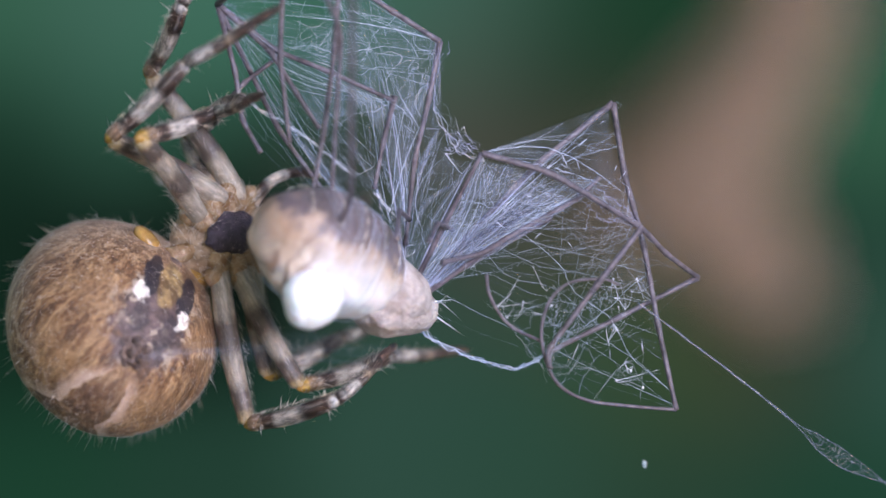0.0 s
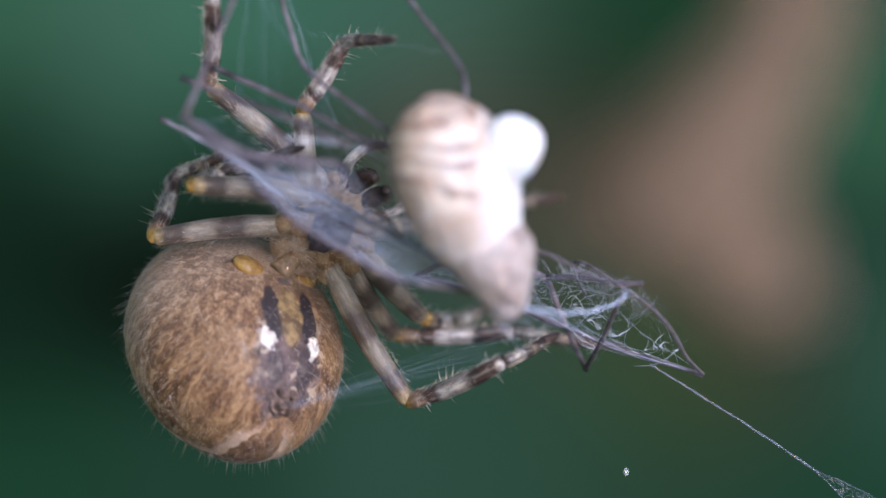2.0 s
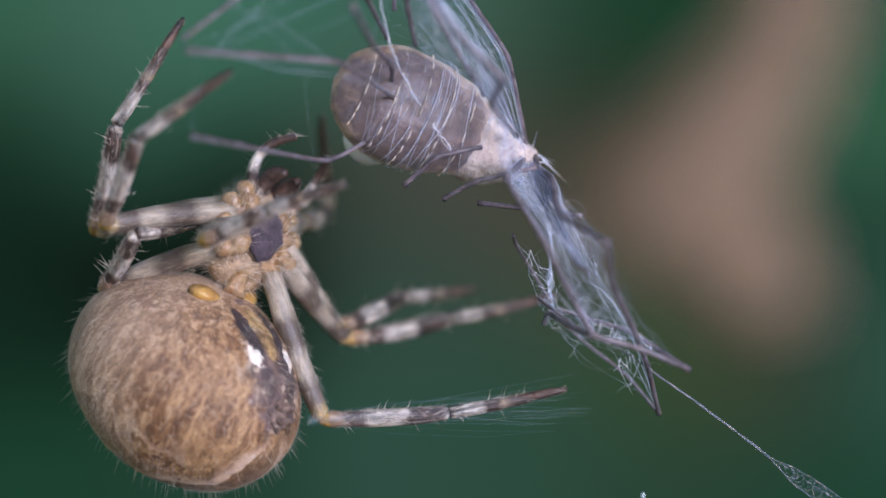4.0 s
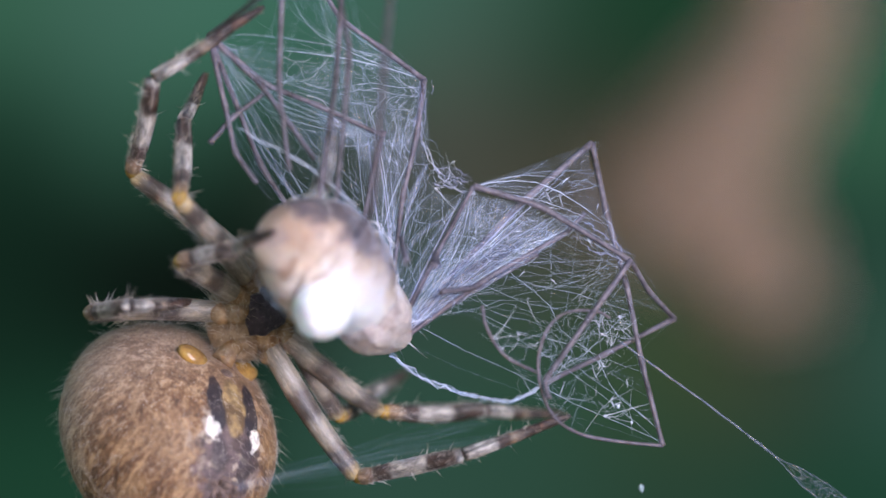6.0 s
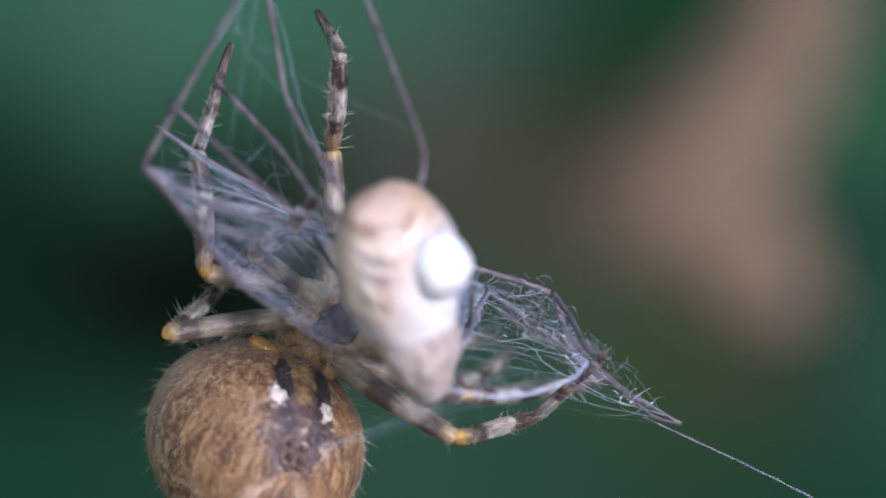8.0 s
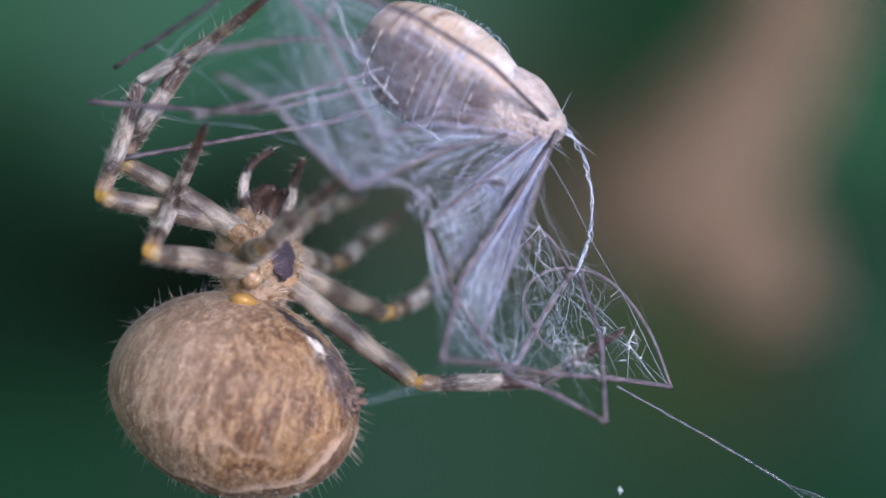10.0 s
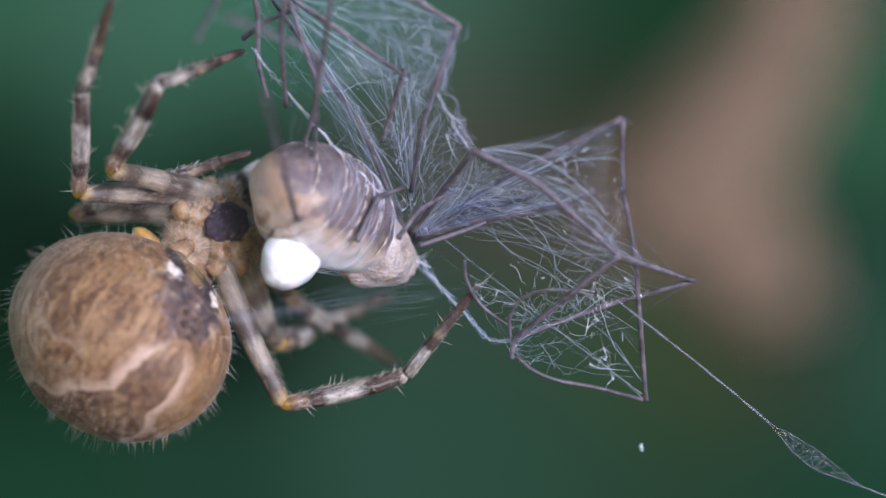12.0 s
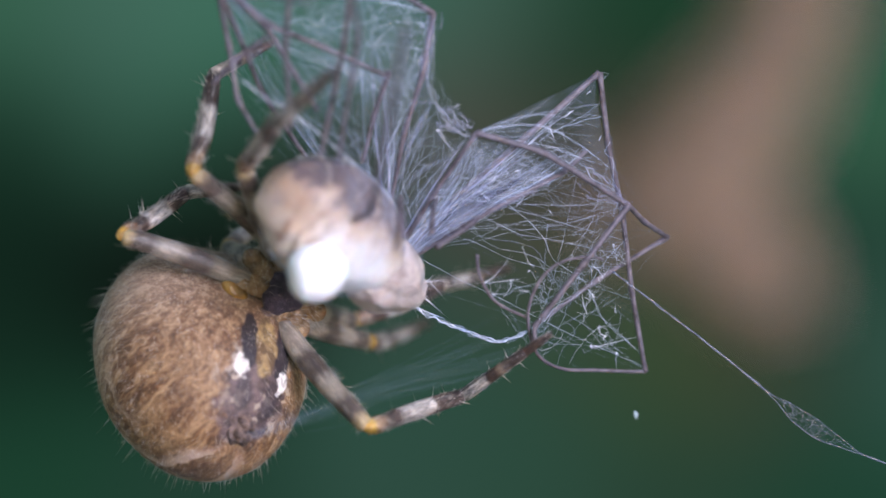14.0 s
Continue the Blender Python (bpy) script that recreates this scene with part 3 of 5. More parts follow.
LEG_PARTS = {}
for leg_name, (hip, l1, l2, l3) in LEG_PLACES.items():
    bm = bmesh.new()
    out = (Vector(hip) - Vector((0, 2.05, 0.75))).normalized()
    spin = out.to_track_quat("Y", "Z").to_matrix()
    blob(bm, (0.52, 1.05, 0.55), Vector(hip) - out * 0.25, spin, 14, 20, lambda c: c * (1 + 0.07 * noise.noise(c * 2.5)))
    blob(bm, (0.47, 0.5, 0.5), Vector(hip) + out * 0.55, spin, 12, 16)
    coxa = part("coxa", bm, M_COXA, spider, "glossy amber leg base")
    bm = bmesh.new()
    for _ in range(230):
        d = Vector((random.gauss(0, 1), random.gauss(0, 1), random.gauss(0, 1))).normalized()
        bristle(bm, Vector(hip) - out * 0.25 + spin @ Vector((d.x * 0.5, d.y, d.z * 0.53)), spin @ d, random.uniform(0.25, 0.7), 0.009)
    part("bristles", bm, M_HAIR, coxa, kind="stuff")
    bm = bmesh.new()
    limb(bm, l1, [(0.02, 0.4), (0.12, 0.46), (0.35, 0.51), (0.6, 0.47), (0.85, 0.42), (0.97, 0.38)])
    femur = part("femur", bm, M_FEMUR, spider, "pale grey-banded thigh")
    bm = bmesh.new()
    whiskers(bm, l1, 0.47, 0.41, 300, 0.2, 0.5, 0.006, 1.8)
    whiskers(bm, l1, 0.47, 0.41, 70, 0.25, 0.6, 0.008, 0.9)
    part("bristles", bm, M_HAIR, femur, kind="stuff")
    bm = bmesh.new()
    limb(bm, l2, [(0.02, 0.3), (0.24, 0.34), (0.3, 0.37), (0.5, 0.39), (0.75, 0.37), (0.97, 0.31)])
    tibia = part("tibia", bm, M_TIBIA, spider, "grey and dark brown banded shin")
    bm = bmesh.new()
    blob(bm, (0.365, 0.66, 0.365), (0, 0.42, 0), None, 14, 20, lambda c: Vector((c.x * (1 + 0.12 * c.y), c.y, c.z * (1 + 0.12 * c.y))))
    part("patella", bm, M_PATELLA, tibia, "yellow knee")
    bm = bmesh.new()
    whiskers(bm, l2, 0.34, 0.32, 360, 0.15, 0.34, 0.009, 2.2)
    part("bristles", bm, M_DARKHAIR, tibia, kind="stuff")
    bm = bmesh.new()
    whiskers(bm, l2, 0.36, 0.33, 16, 0.5, 0.85, 0.02, 0.45)
    whiskers(bm, l2, 0.36, 0.33, 240, 0.15, 0.38, 0.008, 1.6)
    part("bristles", bm, M_HAIR, tibia, "pale spines and hairs", kind="stuff")
    bm = bmesh.new()
    limb(bm, l3 * 0.72, [(0.02, 0.3), (0.2, 0.3), (0.5, 0.26), (0.8, 0.235), (0.97, 0.22)])
    meta = part("metatarsus", bm, M_META, spider, "grey foot segment with dark end")
    bm = bmesh.new()
    tube(bm, [(0, l3 * f, 0) for f in (0.7, 0.74, 0.85, 0.95, 1.0)], [0.17, 0.21, 0.19, 0.14, 0.06], 12)
    part("tarsus", bm, M_TARSUS, meta, "dark brown toe")
    bm = bmesh.new()
    whiskers(bm, l3, 0.25, 0.11, 340, 0.14, 0.3, 0.009, 2.0)
    part("bristles", bm, M_DARKHAIR, meta, kind="stuff")
    bm = bmesh.new()
    whiskers(bm, l3 * 0.7, 0.28, 0.2, 11, 0.4, 0.7, 0.016, 0.45)
    whiskers(bm, l3 * 0.7, 0.28, 0.2, 180, 0.14, 0.32, 0.008, 1.6)
    part("bristles", bm, M_HAIR, meta, "pale spines and hairs", kind="stuff")
    LEG_PARTS[leg_name] = (femur, tibia, meta)

# ---- the wrapped prey: a fly with long legs, spun round the line that holds it ----
prey = tagged(new("wrapped_prey"), "captured long-legged insect half wrapped in white silk", "insect")
prey.empty_display_size = 0.002
BODY = Vector((-9.75, -2.62, 0.70))
HEAD = Vector((-6.79, 1.18, -1.94))
BULGE = Vector((-10.25, -5.01, -1.30))
along = (HEAD - BODY).normalized()
belly_way = (BULGE - BODY) - along * (BULGE - BODY).dot(along)
belly_way.normalize()
turn = Matrix((along.cross(belly_way), along, belly_way)).transposed()
BODY_POSE = Matrix.Translation(BODY * MM) @ turn.to_4x4()
bm = bmesh.new()
blob(bm, (2.55, 3.95, 2.45), (0, -0.1, 0), None, 36, 48,
     lambda c: Vector((c.x * (1 - 0.12 * c.y), c.y * 0.97, c.z * (1 - 0.1 * c.y))) * (1 + 0.07 * noise.noise(c * 1.6) + 0.03 * noise.noise(c * 4.5)))
body = part("body", bm, M_PREY, prey, "plump cream insect body with tan arcs and mauve-grey back")
body.matrix_basis = BODY_POSE
bm = bmesh.new()
for row_y in (-2.9, -1.7, -0.5, 0.7, 1.8):
    w = math.sqrt(1 - ((row_y + 0.1) / 3.83) ** 2) * 1.02
    for k in range(9):
        a = math.pi * 0.8 + (k + random.uniform(0.2, 0.8)) * math.pi * 0.95 / 9
        d = Vector((math.cos(a), 0, math.sin(a)))
        p = Vector((d.x * 2.56 * w * (1 - 0.03 * row_y), row_y, d.z * 2.46 * w * (1 - 0.025 * row_y)))
        t = d.cross(Vector((0, 1, 0)))
        tube(bm, [p - t * 0.28 - d * 0.03, p + d * 0.05, p + t * 0.28 - d * 0.03], [0.015, 0.042, 0.015], 6)
part("bristles", bm, M_HAIR, body, "short white bristles in rows", kind="stuff")
bm = bmesh.new()
def lumpy(c):
    return c * (1 + 0.1 * noise.noise(c * 1.3) + 0.03 * noise.noise(c * 4))


drop_way = (BULGE - BODY).normalized()
drop_turn = drop_way.to_track_quat("Z", "Y").to_matrix()
blob(bm, (1.22, 1.3, 1.5), BULGE - drop_way * 0.48, drop_turn, 32, 40, lumpy)
part("egg_mass", bm, M_BULGE, body, "smooth white bulging drop").matrix_parent_inverse = BODY_POSE.inverted()
bm = bmesh.new()
blob(bm, (1.62, 2.05, 1.58), HEAD - along * 1.95 + belly_way * 0.3, turn, 40, 56, lambda c: Vector((c.x * (1 - 0.34 * c.y), c.y, c.z * (1 - 0.34 * c.y))) * (1 + 0.12 * noise.noise(c * 1.8) + 0.035 * noise.noise(Vector((c.x * 9, c.y * 2, c.z * 9)))))
blob(bm, (0.8, 0.85, 0.75), HEAD - along * 0.55, turn, 16, 20, lambda c: c * (1 + 0.15 * noise.noise(c * 2)))
part("thorax", bm, M_PREYHEAD, body, "pinkish-tan thorax and head").matrix_parent_inverse = BODY_POSE.inverted()

bm = bmesh.new()
blob(bm, (2.6, 4.03, 2.5), (0, -0.1, 0), None, 36, 48,
     lambda c: Vector((c.x * (1 - 0.12 * c.y), c.y * 0.97, c.z * (1 - 0.1 * c.y))) * (1 + 0.07 * noise.noise(c * 1.6) + 0.03 * noise.noise(c * 4.5)))
part("silk_shroud", bm, M_SHROUD, body, "thin veil of silk wound round the body")

courses = {}


def stretched(strut_name, *pts):
    """One of the prey's legs, or a silk rope, along a few bends; its course serves the silk later."""
    course = spline(pts, 7) if "loop" in strut_name or "band" in strut_name else straight(pts)
    courses[strut_name] = course
    bm = bmesh.new()
    if strut_name.startswith("band"):
        for k in range(6 if strut_name == "band_hd" else 2):
            jit = [Vector((random.gauss(0, 0.06), random.gauss(0, 0.06), random.gauss(0, 0.06))) for _ in course]
            tube(bm, [p + j for p, j in zip(course, jit)], [(0.008 if strut_name == "band_hd" else 0.012) + 0.012 * random.random() for _ in course], 6)
        part("silk_band", bm, M_SILK if strut_name == "band_hd" else M_SILKBAND, prey, "pale twisted silk rope", kind="stuff")
    else:
        n = len(course)
        base = 0.072 if "loop" in strut_name else 0.122 if strut_name[0] in "aef" else 0.108
        tube(bm, course, [base * (1.1 - 0.25 * i / n + random.uniform(-0.07, 0.07)) + (0.03 if i % 7 == 0 and "loop" not in strut_name else 0) for i in range(n)], 8)
        part("leg", bm, M_PREYLEG, prey, "thin grey-brown insect leg coated with silk")


stretched("a_c", (1.62, 2.49, 7.25), (2.24, 2.17, 4.22), (3.17, 2.41, 1.12), (3.87, 2.53, -2.25), (4.78, 2.35, -5.81))
stretched("e_b", (-3.64, -0.26, 4.91), (-0.75, 0.23, 4.19), (3.18, 0.66, 1.97), (4.12, 2.41, 0.86), (5.41, 3.98, -0.15))
stretched("f_h", (3.18, 0.66, 1.97), (1.43, -0.02, -0.50), (-0.54, -0.50, -3.34), (-0.39, -0.83, -4.09))
stretched("loop", (4.78, 2.35, -5.81), (2.65, 1.68, -5.68), (0.93, 0.71, -5.42), (-0.25, -0.02, -4.60), (-0.82, -0.50, -2.89), (-0.56, -0.74, -1.37), (0.29, -0.50, -0.45), (1.62, 0.23, -0.27), (2.30, 0.71, -0.49))
stretched("b_h", (5.41, 3.98, -0.15), (2.19, 2.41, -1.94), (-0.49, -0.02, -3.40))
stretched("loop_two", (-3.23, -0.74, -0.22), (-3.02, -0.74, -1.17), (-2.22, -0.50, -2.32), (-0.73, -0.26, -3.03))
stretched("hd_e", (-6.77, 0.95, -1.31), (-5.23, 0.47, 1.86), (-3.64, -0.26, 4.91))
stretched("hd_two", (-6.55, 1.20, -1.56), (-3.03, 0.95, 1.07), (0.41, 1.20, 3.14), (1.26, 1.44, 4.06))
stretched("hd_three", (-6.84, 1.44, -1.62), (-4.27, 1.44, 0.14), (-0.75, 1.32, 2.26))
stretched("a_hd", (1.62, 2.49, 7.25), (-1.43, 1.20, 4.52), (-4.42, 1.68, 1.33), (-6.79, 1.18, -1.94))
stretched("d_hd", (-5.75, 1.00, 9.63), (-6.04, 0.23, 7.14), (-6.60, 0.47, 4.63), (-6.97, 0.95, 0.88))
stretched("d_top", (-5.75, 1.00, 9.63), (-7.68, -0.02, 10.84), (-9.39, -0.50, 11.90), (-10.98, -0.98, 14.39))
stretched("g_one", (-14.96, -1.65, 10.88), (-12.53, -0.74, 8.99), (-10.29, -0.50, 8.19), (-7.45, -0.02, 7.00))
stretched("g_two", (-14.96, -1.65, 10.88), (-12.71, -0.98, 8.94), (-11.46, -1.47, 7.17), (-10.42, -1.71, 5.73))
stretched("g_three", (-14.96, -1.65, 10.88), (-14.24, -0.98, 8.06), (-13.77, -1.47, 5.96), (-12.86, -1.95, 4.65))
stretched("v_one", (-9.38, -3.65, 13.70), (-9.61, -3.41, 8.93), (-10.02, -2.92, 5.52), (-10.84, -3.65, -0.02))
stretched("v_two", (-11.93, -2.92, 13.42), (-12.00, -2.92, 8.65), (-11.50, -2.68, 5.10))
stretched("g_four", (-14.84, -0.98, 6.42), (-13.86, -0.86, 7.60), (-12.50, -0.74, 8.70))
stretched("d_two", (-7.48, -0.02, 7.24), (-7.96, 0.23, 5.23), (-8.28, 0.23, 3.25))
stretched("g_hd", (-14.96, -1.65, 10.88), (-12.62, 0.95, 5.65), (-10.03, 1.92, 2.16), (-6.79, 1.18, -1.94))
stretched("band_hd", (-7.04, 1.44, -2.14), (-5.40, 1.20, -3.28), (-3.64, 0.71, -3.87), (-1.89, -0.02, -4.18), (-0.45, -0.26, -3.36))
stretched("band_one", (-13.61, -2.20, 6.88), (-10.78, -2.68, 5.29), (-8.74, -2.44, 3.69))
stretched("band_two", (-8.01, -2.20, 3.15), (-6.94, -1.95, 2.11))
stretched("band_e", (-5.71, -0.02, 6.71), (-4.88, 0.23, 5.20), (-3.68, -0.02, 4.62), (-3.64, -0.26, 4.91))
stretched("leg_one", (-6.61, -4.30, 1.19), (-6.79, -2.56, 2.42), (-6.60, -0.62, 1.99))
stretched("leg_two", (-5.38, -2.98, 1.17), (-5.29, -1.41, 1.90), (-4.98, 1.22, 1.61))
stretched("leg_three", (-5.01, -1.62, 0.23), (-3.54, 0.58, 0.66), (-2.21, 2.19, 1.46))
stretched("g_top", (-14.96, -1.65, 10.88), (-12.69, -7.62, 11.70), (-11.56, -10.60, 12.10))
stretched("v_three", (-10.27, -10.58, 13.67), (-9.78, -8.23, 12.07), (-9.09, -4.87, 9.79), (-9.75, -2.62, 0.70))
stretched("w_top", (-7.66, -11.64, 11.42), (-7.83, -10.07, 8.57), (-8.16, -6.93, 2.87), (-9.75, -2.62, 0.70))

# fans run along their two legs, webs across them
FANS = (("hd_e", "hd_two", 26, 0.12), ("hd_d", "hd_e", 15, 0.3), ("hd_three", "hd_e", 12, 0.1), ("hd_three", "hd_two", 9, 0.05), ("hd_a", "hd_two", 12, 0.1),
        ("hd_a", "hd_three", 7, 0.1), ("hd_d", "d_two_up", 10, 0.1), ("e_b_near", "e_a", 16, 0.1), ("d_top", "d_g", 14, 0.1), ("g_one", "g_two", 8, 0.1),
        ("g_hd", "g_two", 11, 0.1), ("g_hd", "g_one", 11, 0.1), ("hd_g", "hd_d", 12, 0.2))
WEBS = (("a_hd", "a_c", 18, 0.08), ("e_b", "hd_two", 12, 0.15), ("f_h", "a_c", 4, 0.3), ("loop", "b_h", 4, 0.3), ("d_top", "g_one", 13, 0.2), ("g_one", "d_hd", 15, 0.25),
        ("g_one", "g_two", 7, 0.2), ("v_one", "d_top", 6, 0.25), ("g_two", "d_hd", 17, 0.25), ("g_hd", "g_two", 12, 0.2), ("g_hd", "g_three", 11, 0.2), ("hd_two", "f_h", 6, 0.3),
        ("hd_e", "e_b", 13, 0.2), ("v_two", "g_two", 6, 0.2), ("v_one", "g_hd", 5, 0.25), ("d_top", "d_hd", 17, 0.15), ("loop_two", "loop", 6, 0.3),
        ("g_top", "v_three", 4, 0.15), ("v_three", "w_top", 4, 0.15), ("d_two", "d_hd", 15, 0.1), ("v_three", "d_hd", 6, 0.2), ("g_hd", "v_three", 7, 0.2), ("hd_e", "hd_two", 19, 0.1))
for new_name, parts in (("hd_d", ["d_hd"]), ("hd_a", ["a_hd"]), ("d_two_up", ["d_two"]), ("hd_g", ["g_hd"])):
    courses[new_name] = courses[parts[0]][::-1]
courses["e_a"] = [courses["e_b"][0].lerp(courses["a_c"][0], i / 20) for i in range(21)]
courses["e_b_near"] = [p for p in courses["e_b"] if p.x < 3.3]
courses["d_g"] = [courses["d_top"][0].lerp(courses["g_one"][0], i / 20) for i in range(21)]


def along_course(name, s):
    c = courses[name]
    f = min(max(s, 0.0), 1.0) * (len(c) - 1)
    i = min(int(f), len(c) - 2)
    return c[i].lerp(c[i + 1], f - i)


for one, two, dip in (("hd_e", "hd_two", 0.05), ("hd_three", "hd_two", 0), ("hd_d", "hd_e", 0.3), ("d_top", "d_hd", 0), ("g_one", "d_hd", 0), ("e_b_near", "e_a", 0.05),
                      ("g_hd", "g_two", 0), ("g_one", "g_two", 0), ("hd_three", "hd_e", 0.05)):
    bm = bmesh.new()
    lay = bm.loops.layers.uv.new("UVMap")
    rows, place = [], {}
    for k in range(13):
        rows.append([])
        for f in range(11):
            s = 0.03 + 0.94 * k / 12 * (1 - dip * 0.4 * f * (1 - f / 10))
            v = bm.verts.new(along_course(one, s).lerp(along_course(two, s), f / 10)
                             + 0.35 * math.sin(math.pi * f / 10) * noise.noise_vector(Vector((s * 4, f * 0.5, 2.0))))
            place[v] = (f / 10, s)
            rows[-1].append(v)
    for a, b in zip(rows, rows[1:]):
        for k in range(10):
            for loop in bm.faces.new((a[k], a[k + 1], b[k + 1], b[k])).loops:
                loop[lay].uv = place[loop.vert]
    part("silk_film", bm, M_GAUZE if one[0] in "deg" or two == "hd_e" else M_FILM, prey, "torn translucent film of matted silk")
THIN = (0.0015, 0.002, 0.002, 0.003, 0.003, 0.004, 0.006, 0.011)
for one, two, count, dip in FANS:
    bm = bmesh.new()
    for _ in range(count):
        w0, w1 = random.random(), 0
        w1 = min(max(w0 + random.gauss(0, 0.5), 0), 1)
        s0 = random.choice((0.0, 0.0, random.uniform(0, 0.2)))
        s1 = 1 - dip * 4 * w1 * (1 - w1)
        if random.random() < 0.12:
            s1 = random.uniform(0.5, 0.9)
        wave = Vector((random.gauss(0, 0.12), random.gauss(0, 0.15), random.gauss(0, 0.12)))
        pts = []
        for k in range(7):
            f = k / 6
            s = s0 + (s1 - s0) * f
            pts.append(along_course(one, s).lerp(along_course(two, s), w0 + (w1 - w0) * f) + wave * math.sin(math.pi * f))
        r = random.choice(THIN)
        tube(bm, pts, [r * f for f in (0.6, 1, 1, 1, 1, 0.8, 0.3)], 4, False)
    part("silk_fan", bm, M_SILK, prey, "fan of fine bluish-white silk threads", kind="stuff")
    if count in (8, 10, 11, 14, 16):
        continue
    # stouter bundles that run the whole fan
    bm = bmesh.new()
    for _ in range(2 + count // 8):
        w0 = random.random()
        w1 = min(max(w0 + random.gauss(0, 0.15), 0), 1)
        s1 = 1 - dip * 4 * w1 * (1 - w1) - random.choice((0, 0, 0.15))
        thick = random.choice((0.008, 0.011, 0.014, 0.018, 0.026, 0.036))
        pts = [along_course(one, s1 * k / 8).lerp(along_course(two, s1 * k / 8), w0 + (w1 - w0) * k / 8) for k in range(9)]
        tube(bm, pts, [thick * random.uniform(0.7, 1.2) * (1.0, 1.0, 1.0, 1.0, 0.9, 0.8, 0.6, 0.4, 0.15)[k] for k in range(9)], 6, False)
    part("silk_cord", bm, M_BUNDLE, prey, "lavender-grey cords of stuck silk", kind="stuff")
    # a hazy veil of threads too fine to tell apart
    bm = bmesh.new()
    for _ in range(count // 2):
        w0 = random.random()
        w1 = min(max(w0 + random.gauss(0, 0.2), 0), 1)
        s0, s1 = random.uniform(0, 0.35), 1 - dip * 4 * w1 * (1 - w1) - random.uniform(0, 0.3)
        jit = Vector((random.gauss(0, 0.12), random.gauss(0, 0.15), random.gauss(0, 0.12)))
        pts = []
        for k in range(7):
            f = k / 6
            s = s0 + (s1 - s0) * f
            pts.append(along_course(one, s).lerp(along_course(two, s), w0 + (w1 - w0) * f) + jit * math.sin(math.pi * f))
        wide = random.uniform(0.05, 0.16)
        tube(bm, pts, [wide * (0.15 + math.sin(math.pi * (k + 0.3) / 6.6)) for k in range(7)], 6, False)
    part("silk_veil", bm, M_VEIL, prey, "hazy veil of the finest silk", kind="stuff")
for one, two, count, loose in WEBS:
    bm = bmesh.new()
    for _ in range(count):
        s = random.random()
        f = s + random.gauss(0, loose) if random.random() > 0.15 else random.random()
        a, b = along_course(one, s), along_course(two, f)
        sag = Vector((random.gauss(0, 0.2), random.gauss(0, 0.2), random.gauss(-0.05, 0.2)))
        kink = Vector((random.gauss(0, 0.09), random.gauss(0, 0.09), random.gauss(0, 0.09)))
        r = random.choice(THIN[:7])
        tube(bm, [a, a.lerp(b, 0.2) + sag * 0.6 + kink, a.lerp(b, 0.4) + sag * 0.9 - kink, a.lerp(b, 0.65) + sag + kink, a.lerp(b, 0.85) + sag * 0.5, b], [r] * 6, 4, False)
    part("silk_sheet", bm, M_SILK, prey, "fine sheet of bluish-white silk threads", kind="stuff")
for one, two, count in (("a_c", "loop", 9), ("f_h", "loop", 7), ("e_b", "f_h", 6), ("b_h", "loop", 5), ("loop_two", "loop", 5), ("hd_e", "hd_two", 8), ("d_top", "g_two", 8), ("g_one", "d_hd", 8)):
    bm = bmesh.new()
    for _ in range(count):
        a, b = random.choice(courses[one]), random.choice(courses[two])
        p = a.lerp(b, random.uniform(0.2, 0.6))
        way = (b - a).normalized()
        pts = []
        for k in range(random.randint(10, 26)):
            way = (way + (a.lerp(b, 0.5) - p) * 0.09 + Vector((random.gauss(0, 0.22), random.gauss(0, 0.22), random.gauss(0, 0.22)))).normalized()
            p = p + way * 0.13
            pts.append(p.copy())
        tube(bm, pts, [random.choice((0.002, 0.003, 0.004, 0.007))] * len(pts), 4, False)
    part("silk_wisp", bm, M_SILKBAND, prey, "loose curling white silk wisps", kind="stuff")
for one, two, count in (("hd_e", "hd_two", 26), ("hd_three", "hd_two", 16), ("hd_two", "e_b", 16), ("a_hd", "a_c", 16), ("d_top", "d_hd", 10), ("g_one", "d_hd", 8), ("f_h", "loop", 8), ("a_c", "f_h", 7), ("b_h", "loop", 6), ("hd_d", "hd_e", 16)):
    bm = bmesh.new()
    for _ in range(count):
        s = random.uniform(0.15, 0.9)
        a, b = along_course(one, s), along_course(two, min(max(s + random.gauss(0, 0.3), 0.1), 0.95))
        phase = random.uniform(0, 50)
        pts = []
        for k in range(16):
            p = a.lerp(b, k / 15)
            q = Vector((phase, k * 0.33, 0.5))
            off = Vector((noise.noise(q), noise.noise(q + Vector((9, 0, 3))), noise.noise(q + Vector((0, 0, 17)))))
            pts.append(p + off * 0.9 * math.sin(math.pi * k / 15))
        tube(bm, pts, [random.choice((0.0025, 0.003, 0.004, 0.006))] * len(pts), 4, False)
    part("silk_tangle", bm, M_SILK, prey, "tangle of fine crossing silk threads", kind="stuff")
